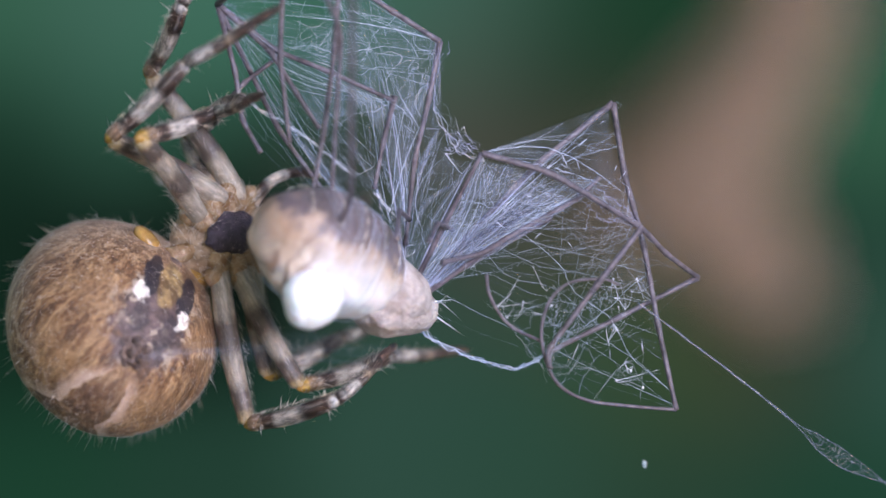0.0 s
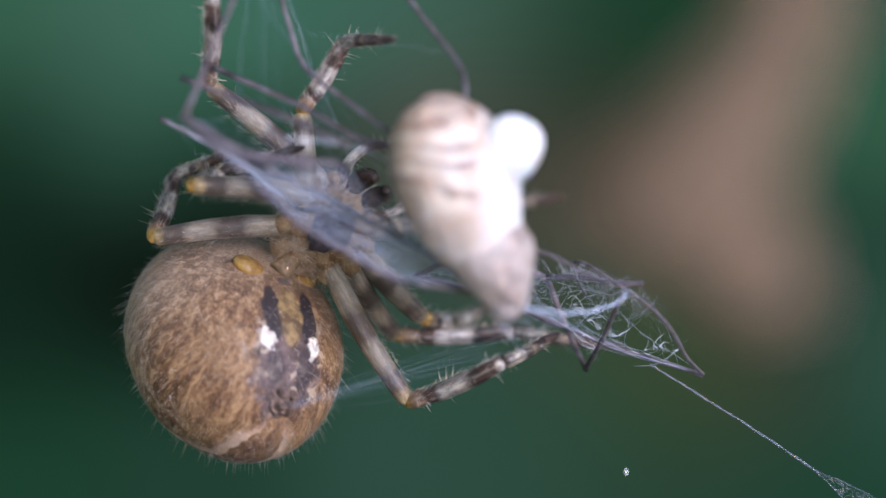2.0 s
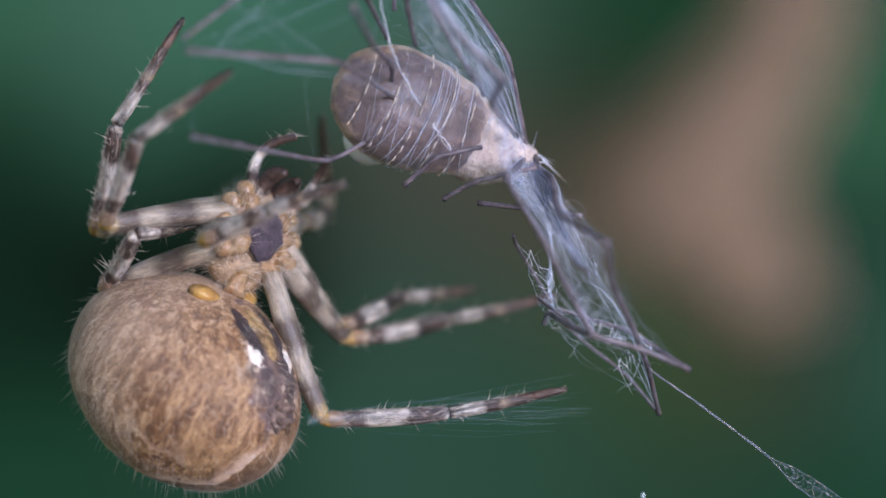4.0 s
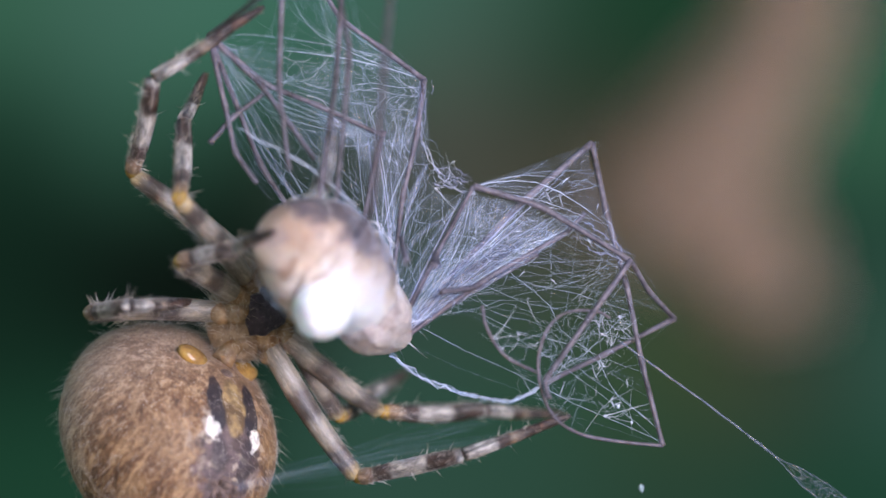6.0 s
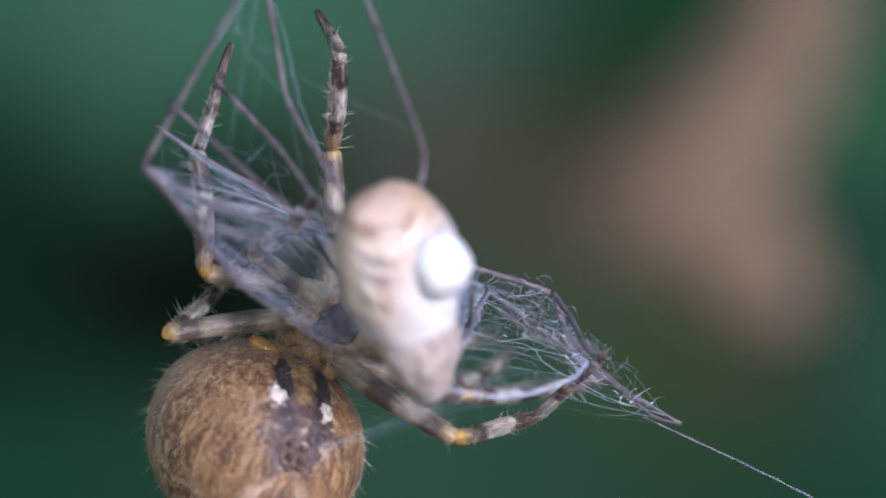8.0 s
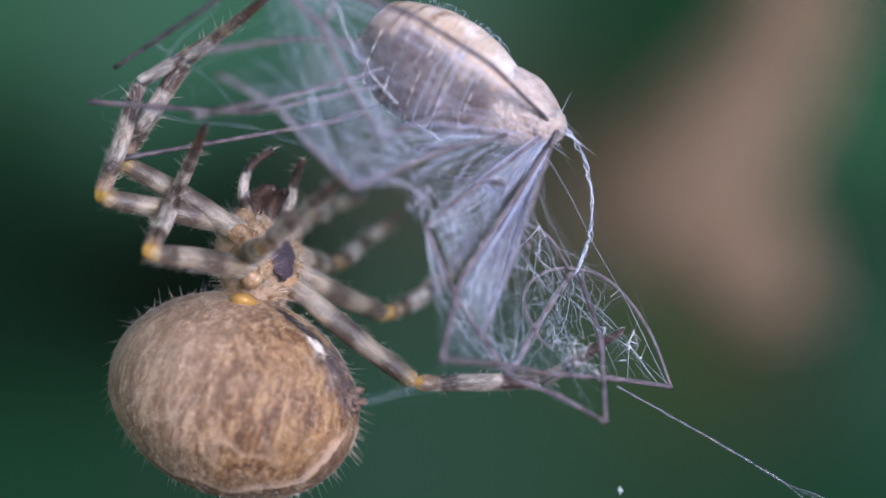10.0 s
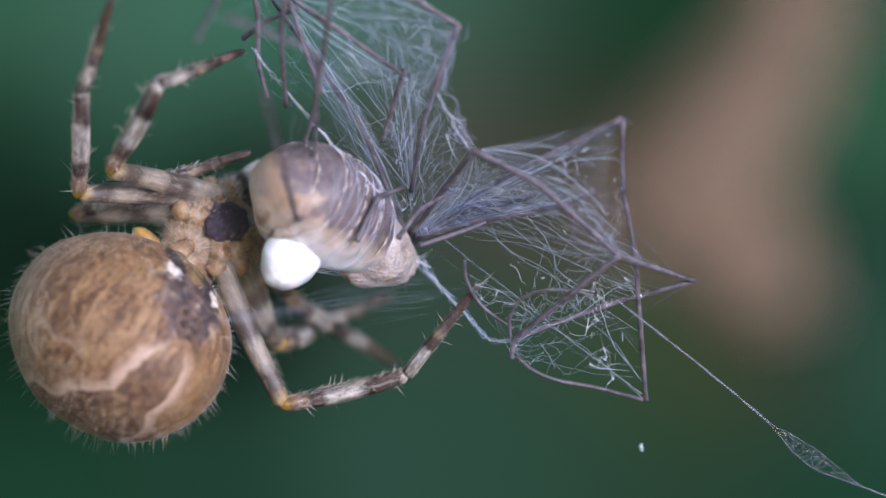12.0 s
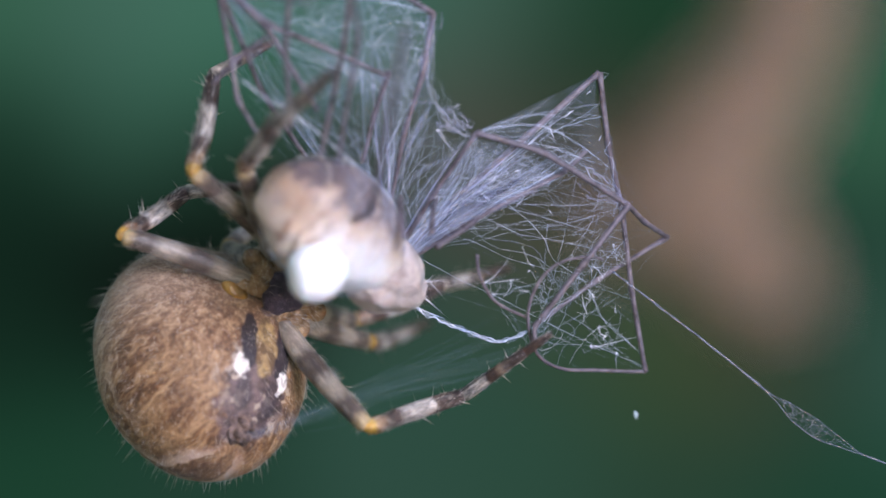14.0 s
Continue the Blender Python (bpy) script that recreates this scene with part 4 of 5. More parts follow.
for knot, way, count in (((-5.75, 1.0, 9.63), (-6.1, 0.3, 6.8), 60), ((-3.64, -0.26, 4.91), (-4.9, 0.2, 5.4), 34), ((-14.96, -1.65, 10.88), (-13.2, -1.0, 9.4), 26), ((3.18, 0.66, 1.97), (1.6, 0.4, 2.9), 16)):
    bm = bmesh.new()
    a, c = Vector(knot), Vector(way)
    for _ in range(count):
        p = a.lerp(c, random.random() ** 1.5) + Vector((random.gauss(0, 0.16), random.gauss(0, 0.16), random.gauss(0, 0.16)))
        step = (c - a).normalized() * 0.14
        pts = []
        for k in range(random.randint(5, 12)):
            p = p + step * random.uniform(0.2, 1.2) + Vector((random.gauss(0, 0.05), random.gauss(0, 0.05), random.gauss(0, 0.05)))
            pts.append(p.copy())
        tube(bm, pts, [random.choice((0.003, 0.005, 0.008, 0.014))] * len(pts), 5, False)
    part("silk_knot", bm, M_BUNDLE, prey, "matted grey clump of silk at a joint", kind="stuff")
# short white pieces shaped as the glints and glue knots along the threads
bm = bmesh.new()
for _ in range(60):
    one, two = random.choice((("hd_e", "hd_two"), ("a_hd", "a_c"), ("hd_three", "hd_two")))
    s = random.random()
    a = along_course(one, s).lerp(along_course(two, s + random.uniform(-0.1, 0.1)), random.uniform(0.1, 0.9))
    c = a + (random.choice(courses[random.choice((one, two))]) - a).normalized() * random.uniform(0.15, 0.8)
    r = random.choice((0.012, 0.016, 0.024))
    tube(bm, [a, a.lerp(c, 0.5) + Vector((0, 0, random.gauss(0, 0.03))), c], [0.004, r, 0.004], 5, False)
part("silk_glint", bm, M_SILKBAND, prey, "short white pieces for glints and glue knots on the threads", kind="stuff")
# small white cobweb tufts caught between the legs
for place, size in (((3.34, 2.6, -0.68), 0.8), ((2.36, 1.51, -1.35), 0.9), ((2.94, 2.03, -4.15), 1.3), ((2.08, 1.71, -2.36), 0.8), ((-1.69, -0.47, -1.56), 0.9),
                    ((-2.57, 1.3, 2.5), 0.7), ((-6.84, 0.39, 0.62), 0.6), ((-4.77, 0.1, 4.95), 0.9)):
    bm = bmesh.new()
    heart = Vector(place)
    spots = [heart + Vector((random.gauss(0, 0.45), random.gauss(0, 0.25), random.gauss(0, 0.45))) * size for _ in range(4)]
    for _ in range(15):
        p, q = random.choice(spots), random.choice(spots) + Vector((random.gauss(0, 0.5), random.gauss(0, 0.3), random.gauss(0, 0.5))) * size
        sag = Vector((random.gauss(0, 0.1), random.gauss(0, 0.1), random.gauss(-0.05, 0.1))) * size
        r = random.choice((0.003, 0.004, 0.006, 0.01))
        tube(bm, [p, p.lerp(q, 0.3) + sag, p.lerp(q, 0.7) + sag * 0.6, q], [r * 1.8, r, r * 0.7, r * 0.3], 5, False)
    for spot in spots:
        blob(bm, (0.035 * size, 0.03, 0.05 * size), spot, None, 6, 8)
    part("silk_cobweb", bm, M_SILKBAND, prey, "small bright white cobweb tuft", kind="stuff")
bm = bmesh.new()
for _ in range(26):
    tip = (along * random.uniform(0.2, 1.0) + Vector((random.gauss(0, 0.5), random.gauss(0, 0.5), random.gauss(0, 0.5)))).normalized()
    bristle(bm, HEAD + Vector((random.gauss(0, 0.35), random.gauss(0, 0.35), random.gauss(0, 0.35))) - along * 0.3, tip, random.uniform(0.6, 1.9), random.choice((0.02, 0.03, 0.045)))
part("silk_tuft", bm, M_SILKBAND, body, "spiky tuft of silk at the head", kind="stuff").matrix_parent_inverse = BODY_POSE.inverted()
bm = bmesh.new()
for _ in range(45):
    y0, tilt, r = random.uniform(-2.5, 3.6), random.uniform(-0.8, 0.8), random.choice((0.004, 0.006, 0.009))
    ring = []
    start, run = random.uniform(0, 6.28), random.uniform(1.5, 4.5)
    for k in range(25):
        a = start + run * k / 24
        y = y0 + tilt * math.sin(a)
        w = math.sqrt(max(1 - ((y + 0.1) / 3.9) ** 2, 0.02)) * 1.04
        ring.append(BODY + turn @ Vector((math.cos(a) * 2.58 * w * (1 - 0.03 * y), y, math.sin(a) * 2.48 * w * (1 - 0.025 * y))))
    tube(bm, ring, [r] * 25, 4, False)
part("silk_wrap", bm, M_SILK, body, "silk threads wound round the body", kind="stuff").matrix_parent_inverse = BODY_POSE.inverted()

# ---- the taut line that holds the prey, and a fleck of silk ----
line = tagged(new("silk_line"), "twisted silk line running down to a frayed end", "web thread")
line.empty_display_size = 0.002
def line_place(x, k):
    """Twisted strands that part into an open spindle and run on upward-bent."""
    open_up = math.sin(math.pi * min(max((x - 6.6) / 5.2, 0), 1)) ** 1.5 + 0.35 * math.sin(math.pi * min(max((x - 13.5) / 5, 0), 1)) ** 2
    bend = 0.05 * max(0.0, x - 8.0) ** 2 if x < 13 else 1.25 + 0.5 * (x - 13)
    way = (0.0, 2.4, 3.9, 5.2)[k]
    wave = 0.05 * noise.noise(Vector((x * 1.1, k * 3.7, 0.3)))
    return Vector((x, 0.3 * open_up * math.sin(way) + 0.014 * math.sin(4 * x + 1.6 * k) + wave,
                   0.25 * math.sin(x * 0.22) - 0.25 + bend + 0.4 * open_up * math.cos(way) + 0.014 * math.cos(4 * x + 1.6 * k) + wave))


for k in range(4):
    bm = bmesh.new()
    tube(bm, [line_place(-1.5 + i * 0.2, k) for i in range(150)], [(0.02 if k < 2 else 0.013) * (1 + 0.3 * noise.noise(Vector((i * 0.4, k, 0)))) * (0.6 if 40 < i < 68 else 1) for i in range(150)], 6)
    part("strand", bm, M_LINE, line, "thin grey-white strand")
bm = bmesh.new()
for _ in range(70):
    x = random.gauss(9.3, 1.2)
    a, c = random.sample(range(4), 2)
    mid = line_place(x + random.uniform(-0.1, 0.2), a).lerp(line_place(x + 0.2, c), random.uniform(0.3, 0.7))
    tube(bm, [line_place(x, a), mid, line_place(x + random.uniform(-0.4, 0.6), c)], [0.004, 0.005, 0.004], 4, False)
part("cross_threads", bm, M_LINE, line, kind="stuff")
bm = bmesh.new()
for _ in range(26):
    x = random.gauss(9.3, 1.8)
    size = random.uniform(0.01, 0.02)
    blob(bm, (size, size, size), line_place(x, random.randint(0, 3)), None, 4, 6)
part("droplets", bm, M_SILK, line, "tiny white glue drops", kind="stuff")
bm = bmesh.new()
for _ in range(7):
    blob(bm, (0.06, 0.05, 0.06), (random.gauss(0, 0.05), random.gauss(0, 0.07), random.gauss(0, 0.08)), None, 6, 8)
fleck = tagged(part("silk_fleck", bm, M_FLECK), "tiny white fleck of silk hanging on a thread", "silk fleck")


# ---- the band of fresh silk that the spider draws from its spinnerets ----
bm = bmesh.new()
for _ in range(30):
    a = Vector((0, random.gauss(0, 0.12), random.gauss(0, 0.12)))
    c = Vector((random.uniform(9.5, 12.5), random.gauss(0, 0.5), random.gauss(0, 0.55)))
    sag = Vector((0, random.gauss(0, 0.15), random.gauss(0, 0.2)))
    tube(bm, [a, a.lerp(c, 0.35) + sag, a.lerp(c, 0.7) + sag, c], [random.choice((0.003, 0.004, 0.005))] * 4, 4, False)
swathe = tagged(part("swathing_silk", bm, M_HAZE, kind="stuff"), "faint band of fresh silk drawn from spider to prey", "silk band")


# ---- what moves ----
def placed(rows, base=None):
    """Rows of seconds, millimetres and degrees, as walk() takes them."""
    lift = Vector((0, 0, 0)) if base is None else base
    return [(r[0], Matrix.Translation(lift) @ pose(r[1] * MM, r[2] * MM, r[3] * MM, r[4], r[5], r[6])) for r in rows]


def swing(leg, segment, rows):
    """Poses of a leg's segment a tenth of a second apart, out of rows of seconds and two angles (rise, round) in the
    spider's space: the way swings evenly from row to row, and the segment starts where the one before it ends."""
    hip, *lengths = LEG_PLACES[leg]
    ways = [(t, Vector((-math.sin(radians(c)) * math.cos(radians(r)), math.cos(radians(c)) * math.cos(radians(r)), math.sin(radians(r))))) for t, r, c in rows]
    made, ends, turn_now, last = [], [], None, None
    k = 0
    for i in range(141):
        t = i / 10
        while k < len(ways) - 2 and t > ways[k + 1][0]:
            k += 1
        (t0, a), (t1, b) = ways[k], ways[k + 1]
        f = (t - t0) / (t1 - t0)
        f = f * f * (3 - 2 * f)
        way = (Matrix.Rotation(a.angle(b) * f, 3, a.cross(b)) @ a).normalized() if a.angle(b) > 1e-4 else a
        turn_now = way.to_track_quat("Y", "Z") if turn_now is None else last.rotation_difference(way) @ turn_now
        last = way
        start = Vector(hip) if segment == 0 else LEG_ENDS[leg, segment - 1][i]
        ends.append(start + way * lengths[segment])
        made.append((t, Matrix.LocRotScale(start * MM, turn_now, None)))
    LEG_ENDS[leg, segment] = ends
    return made


LEG_ENDS = {}


def motions():
    walk(prey, placed([
        (0, 5.14, -1.94, -0.96, 0.8, 1.9, -7.4), (0.5, 5.08, -1.94, -0.25, -15.8, -1.1, 10.6), (1, 5.06, -1.94, -1.03, -46.9, -2, 39.6),
        (1.5, 4.79, -1.94, -1.7, -66.2, 5.1, 59.5), (2, 4.89, -1.94, -0.94, -71.7, 4.9, 62.7), (2.5, 4.5, -1.94, -2.69, -83.9, 23.4, 76.3),
        (2.75, 4.61, -1.94, -2.07, -107.2, 50.7, 90), (3, 4.71, -1.94, -1.45, -144.2, 78.6, 85.6), (3.25, 4.72, -1.94, -1.54, 148.3, 86.1, 27.2),
        (3.5, 4.74, -1.94, -1.64, 68.5, 79.4, -43.6), (4, 4.76, -1.94, -1.82, 45.9, 59.3, -47.8), (4.5, 4.79, -1.94, -2, 33.7, 39.7, -39.7),
        (5, 4.82, -1.94, -2.18, 21.5, 21.7, -28.2), (5.5, 4.85, -1.94, -2.36, 7.2, 6.6, -13.4), (6, 4.85, -1.94, -2.31, -6.6, 1.1, 2.9),
        (6.5, 4.53, -1.94, -2.76, -25.1, -3.4, 18.8), (7, 4.24, -1.94, -3.47, -35.7, -6.2, 27.4), (7.5, 4.42, -1.94, -2.5, -42.4, -7.4, 36.4),
        (8, 4.12, -1.94, -2.74, -55.3, -5.3, 47.7), (8.5, 3.95, -1.94, -2.55, -74.6, 13.1, 68.8), (9, 3.78, -1.94, -2.37, -90.7, 36.7, 83.2),
        (9.5, 3.6, -1.94, -2.18, -109.3, 62.1, 89.5), (10, 3.43, -1.94, -2, 171, 82.4, 33), (10.5, 3.25, -1.94, -1.82, 81.5, 64.5, -32.1),
        (11, 3.38, -1.94, -2.04, 43.1, 42.1, -29.4), (11.5, 3.45, -1.94, -0.88, 37.3, 34.4, -28.6), (12, 4.1, -1.94, -1.09, 27.8, 20.5, -22.7),
        (12.5, 4.3, -1.94, -1.47, 6.3, 6.4, -9.8), (13, 4.42, -1.94, -2.26, 5.8, 5.8, -6.2), (13.5, 4.28, -1.94, -1.85, 20.5, 8.3, 9.6),
        (14, 4.62, -1.94, -0.02, 14.7, 3.5, 4.4),
    ], ORIGIN))
    walk(body, placed([
        (0, -9.5, -2.59, 0.33, -150.5, 24.8, 145.1), (0.5, -9.7, -2.41, -0.09, -153.5, 31.7, 142.6), (1, -9.63, -2.56, 0.51, -147.4, 13.3, 162.5),
        (1.5, -9.79, -2.49, 0.73, -142.5, 16.2, 164.8), (2, -9.72, -2.53, 0.64, -145.9, 13.8, 166.7), (2.5, -9.71, -2.49, 0.75, -157.3, 16, 145.4),
        (2.75, -9.75, -2.62, 0.7, -149.6, 18.3, 152.5), (3, -9.75, -2.62, 0.7, -149.6, 18.3, 152.5), (3.25, -9.75, -2.62, 0.7, -149.6, 18.3, 152.5),
        (3.5, -9.75, -2.62, 0.7, -149.6, 18.3, 152.5), (4, -9.75, -2.62, 0.7, -149.6, 18.3, 152.5), (4.5, -9.75, -2.62, 0.7, -149.6, 18.3, 152.5),
        (5, -9.75, -2.62, 0.7, -149.6, 18.3, 152.5), (5.5, -9.68, -2.6, 0.73, -146, 15.4, 159.5), (6, -9.74, -2.65, 0.92, -152.7, 21, 151.7),
        (6.5, -9.75, -2.5, 0.43, -147.2, 16, 155.2), (7, -9.59, -2.74, 0.72, -149.5, 12.5, 159.4), (7.5, -9.65, -2.74, 0.74, -144.9, 12.9, 162.7),
        (8, -9.65, -2.67, 0.6, -153.1, 5.2, 161.2), (8.5, -9.75, -2.62, 0.7, -149.6, 18.3, 152.5), (9, -9.75, -2.62, 0.7, -149.6, 18.3, 152.5),
        (9.5, -9.75, -2.62, 0.7, -149.6, 18.3, 152.5), (10, -9.75, -2.62, 0.7, -149.6, 18.3, 152.5), (10.5, -9.77, -2.81, 0.78, -145.7, 19.2, 151.1),
        (11, -9.54, -2.84, 0.5, -138.6, 31.1, 160.5), (11.5, -9.57, -2.75, 0.51, -133.6, 35.4, 172.7), (12, -9.16, -2.4, 0.61, -135.5, 21.7, 163.8),
        (12.5, -9.49, -2.56, 0.78, -144.4, 26.6, 152.6), (13, -9.44, -2.59, 0.68, -145.1, 26.2, 151.6), (13.5, -9.25, -2.6, 1.03, -143, 29.4, 144.8),
        (14, -9.34, -2.59, 0.94, -137.8, 28.4, 146.6),
    ]))
    walk(spider, placed([
        (0, -11.22, 0.83, -0.18, 65, 68.1, -0.5), (0.5, -10.79, 0.51, 0.11, 51.7, 63.3, -26.4), (1, -8.39, -0.01, -1.01, 76.1, 47.6, -0.8),
        (1.5, -5.63, -0.86, -1.25, 90.1, 42.8, 19.9), (2, -6.59, -0.37, -0.54, 87.9, 47.6, 22.9), (2.5, -4.91, -1.56, -1.94, 100.4, 43.9, 38.4),
        (3, -6.1, -0.34, -1.27, 80.9, 6.4, 50.9), (5.5, -10.44, 0.39, -2.88, 58.4, 63.2, -2.9), (6, -9.13, -0.02, -4.29, 88.2, 37.3, 28.2),
        (6.5, -8.45, -0.47, -5.12, 85.3, 43.7, 9.9), (7, -7.41, -0.51, -5.99, 75.8, 56.8, 1.7), (7.5, -6.95, 0.06, -4.33, 67.1, 56.6, -2),
        (8, -6.45, 0.24, -4.55, 58.6, 56.1, -5.6), (10.5, -7.63, 0.38, -2.12, 64.6, 7.3, 54.3), (11, -7.92, 0.36, -2.02, 61, 16.4, 42.8),
        (11.5, -9.86, 0.59, -1.04, 57.4, 31.9, 22.4), (12, -11.24, 0.61, -0.03, 43.8, 57.9, -3.4), (12.5, -10.28, 0.42, -1.63, 65.4, 39.5, 15.1),
        (13, -9.08, 0.17, -3.89, 81.7, 21.4, 27.7), (13.5, -8.5, -0.16, -3.49, 90.7, 26.5, 28.2), (14, -8.68, -0.26, -2.98, 97.1, 52.3, 32.7),
    ], ORIGIN))
    walk(abdomen, placed([
        (0, 1.89, -3.36, -2.31, -6.8, 4.8, 35.2), (0.5, 1.19, -3.5, -2.4, -6, -1.9, 21.7), (1, 1.22, -3.4, -2.51, -4.3, 1.8, 24.7),
        (1.5, 1.8, -2.86, -2.69, -0.5, 6.8, 38.7), (2, 1.75, -3.47, -2.68, -2, 8.1, 37), (2.5, 2.48, -2.77, -2.93, 3.9, 9.9, 53.9),
        (3, 0.25, -4.19, -3.04, 2.4, 15.9, 22.1), (5.5, 2.2, -3.23, -2.17, -7.9, 5.7, 38.5), (6, 0.99, -3.97, -2.58, -2.9, 9.4, 22.8),
        (6.5, 1.36, -3.2, -2.58, -2.5, 4, 25.8), (7, 2.38, -1.93, -2.24, -3.8, 3.9, 42.2), (7.5, 2.16, -2.21, -1.65, -9.3, 2.3, 41.5),
        (8, 2.27, -2.76, -2.05, -7.5, 5.2, 41.5), (10.5, -0.47, -3.51, -2.58, -3.1, 17.6, 12.8), (11, -0.42, -4.02, -2.69, -7.2, 15.5, 13.4),
        (11.5, 0.15, -4.04, -2.05, -11.3, 10, 15.2), (12, 1.87, -3.71, -1.95, -11.9, 7.3, 33.6), (12.5, -0.82, -3.4, -1.63, -11.4, 3.3, -4.1),
        (13, -2.28, -2.09, -1.77, -9.2, 5.2, -26.4), (13.5, -0.71, -2.9, -2.32, -4.1, 8.5, -0.5), (14, 1.21, -1.93, -2.08, -2.1, 9, 30.7),
    ]))
    femur, tibia, meta = LEG_PARTS["l1"]
    walk(femur, swing("l1", 0, [
        (0, -5.7, 102.9), (0.5, 7.3, 106.7), (1, 1.1, 87.7), (1.5, -24.5, 81.6), (2, -17.1, 93.4), (2.5, -30.5, 103.6),
        (3, -80.3, 41.7), (5.5, 2.1, 136.2), (6, -15.1, 87.3), (6.5, -8.2, 95.0), (7, -5.7, 107.6), (7.5, -44.5, 122.6),
        (8, 14.7, 145.5), (10.5, -25.5, 71.1), (11, -1.0, 81.6), (11.5, 1.5, 113.8), (12, 12.3, 151.1), (12.5, 17.6, 121.8),
        (13, 32.0, 88.2), (13.5, 32.2, 100.0), (14, 17.2, 109.4),
    ]))
    walk(tibia, swing("l1", 1, [
        (0, 66.7, 71.9), (0.5, 72.6, 82.9), (1, 60.1, 56.3), (1.5, 42.6, 62.9), (2, 44.8, 67.3), (2.5, -38.6, 39.0),
        (3, 39.9, 31.0), (5.5, 32.0, 56.0), (6, 40.9, 45.6), (6.5, 39.9, 44.5), (7, 41.6, 73.9), (7.5, 13.5, 59.8),
        (8, 15.6, 63.6), (10.5, 29.8, -17.0), (11, 53.5, -23.8), (11.5, 45.2, -1.2), (12, 69.2, 71.3), (12.5, 0.9, 12.9),
        (13, -28.0, -0.7), (13.5, -22.6, 11.4), (14, -30.4, 26.2),
    ]))
    walk(meta, swing("l1", 2, [
        (0, -42.3, 32.9), (0.5, -39.0, 53.7), (1, -46.3, 34.0), (1.5, -49.3, 15.4), (2, -49.7, 17.5), (2.5, 48.6, 55.3),
        (3, 43.6, -4.7), (5.5, -19.3, -2.4), (6, 25.1, -16.8), (6.5, 12.0, -3.6), (7, -4.0, 23.7), (7.5, 19.6, 37.9),
        (8, -6.7, 37.0), (10.5, 60.7, -77.3), (11, 10.7, -47.9), (11.5, 82.6, -79.8), (12, -5.0, -4.0), (12.5, 79.3, -70.2),
        (13, 81.8, 29.5), (13.5, -32.3, -39.6), (14, -34.0, -18.5),
    ]))
    femur, tibia, meta = LEG_PARTS["l2"]
    walk(femur, swing("l2", 0, [
        (0, 12.3, 136.1), (0.5, -1.9, 135.1), (1, -10.6, 144.3), (1.5, -59.5, 116.2), (2, 12.3, 133.7), (2.5, -39.8, 66.9),
        (3, -12.0, 115.8), (5.5, -19.9, 133.7), (6, 27.5, 91.3), (6.5, 45.3, 105.5), (7, 31.7, 139.9), (7.5, -23.8, 65.2),
        (8, 17.6, 58.3), (10.5, -24.3, 53.3), (11, -36.6, 111.2), (11.5, -24.8, 88.9), (12, -6.9, 152.3), (12.5, 36.4, 119.6),
        (13, 43.2, 66.1), (13.5, 43.2, 75.6), (14, 34.7, 91.5),
    ]))
    walk(tibia, swing("l2", 1, [
        (0, 49.4, 28.8), (0.5, 50.2, 57.7), (1, 52.4, 112.4), (1.5, 64.7, 98.5), (2, -49.8, -26.2), (2.5, 42.5, 49.2),
        (3, 41.0, 51.0), (5.5, 75.2, 49.7), (6, -39.1, 10.5), (6.5, 69.1, 20.0), (7, -49.0, 18.7), (7.5, 60.5, 76.1),
        (8, 54.9, 76.8), (10.5, 48.5, -15.6), (11, 22.1, 23.3), (11.5, 31.2, 31.0), (12, 49.2, 92.7), (12.5, -18.5, 2.1),
        (13, 75.7, 29.0), (13.5, 61.8, 29.1), (14, 64.4, 69.6),
    ]))
    walk(meta, swing("l2", 2, [
        (0, 49.9, 9.3), (0.5, 47.0, 21.1), (1, 84.5, 67.6), (1.5, -13.1, -30.8), (2, 71.5, -17.3), (2.5, -45.0, -1.8),
        (3, 61.7, -19.6), (5.5, 62.8, 5.0), (6, -45.1, -14.7), (6.5, 77.3, 64.2), (7, 76.7, 20.0), (7.5, -38.5, 37.7),
        (8, -48.8, 48.9), (10.5, 78.5, -101.3), (11, 57.9, 9.7), (11.5, 64.1, 80.1), (12, 64.7, 86.5), (12.5, 73.5, 179.4),
        (13, 81.1, 10.8), (13.5, 67.9, -1.2), (14, 62.4, 40.3),
    ]))
    femur, tibia, meta = LEG_PARTS["l3"]
    walk(femur, swing("l3", 0, [
        (0, -31.6, 74.1), (0.5, -40.3, 67.9), (1, -48.5, 60.0), (1.5, -24.0, 53.5), (2, 0.7, 49.2), (2.5, -23.6, 167.6),
        (3, 21.4, 137.1), (5.5, 40.8, 132.7), (6, 23.0, 105.6), (6.5, 1.8, 85.3), (7, 10.9, 96.3), (7.5, 32.1, 53.7),
        (8, 28.0, 121.6), (10.5, 45.2, 118.7), (11, 59.3, 159.1), (11.5, -14.7, 112.6), (12, -58.9, 11.7), (12.5, -54.0, 10.9),
        (13, -45.7, -5.8), (13.5, -64.9, 0.7), (14, -82.3, 36.0),
    ]))
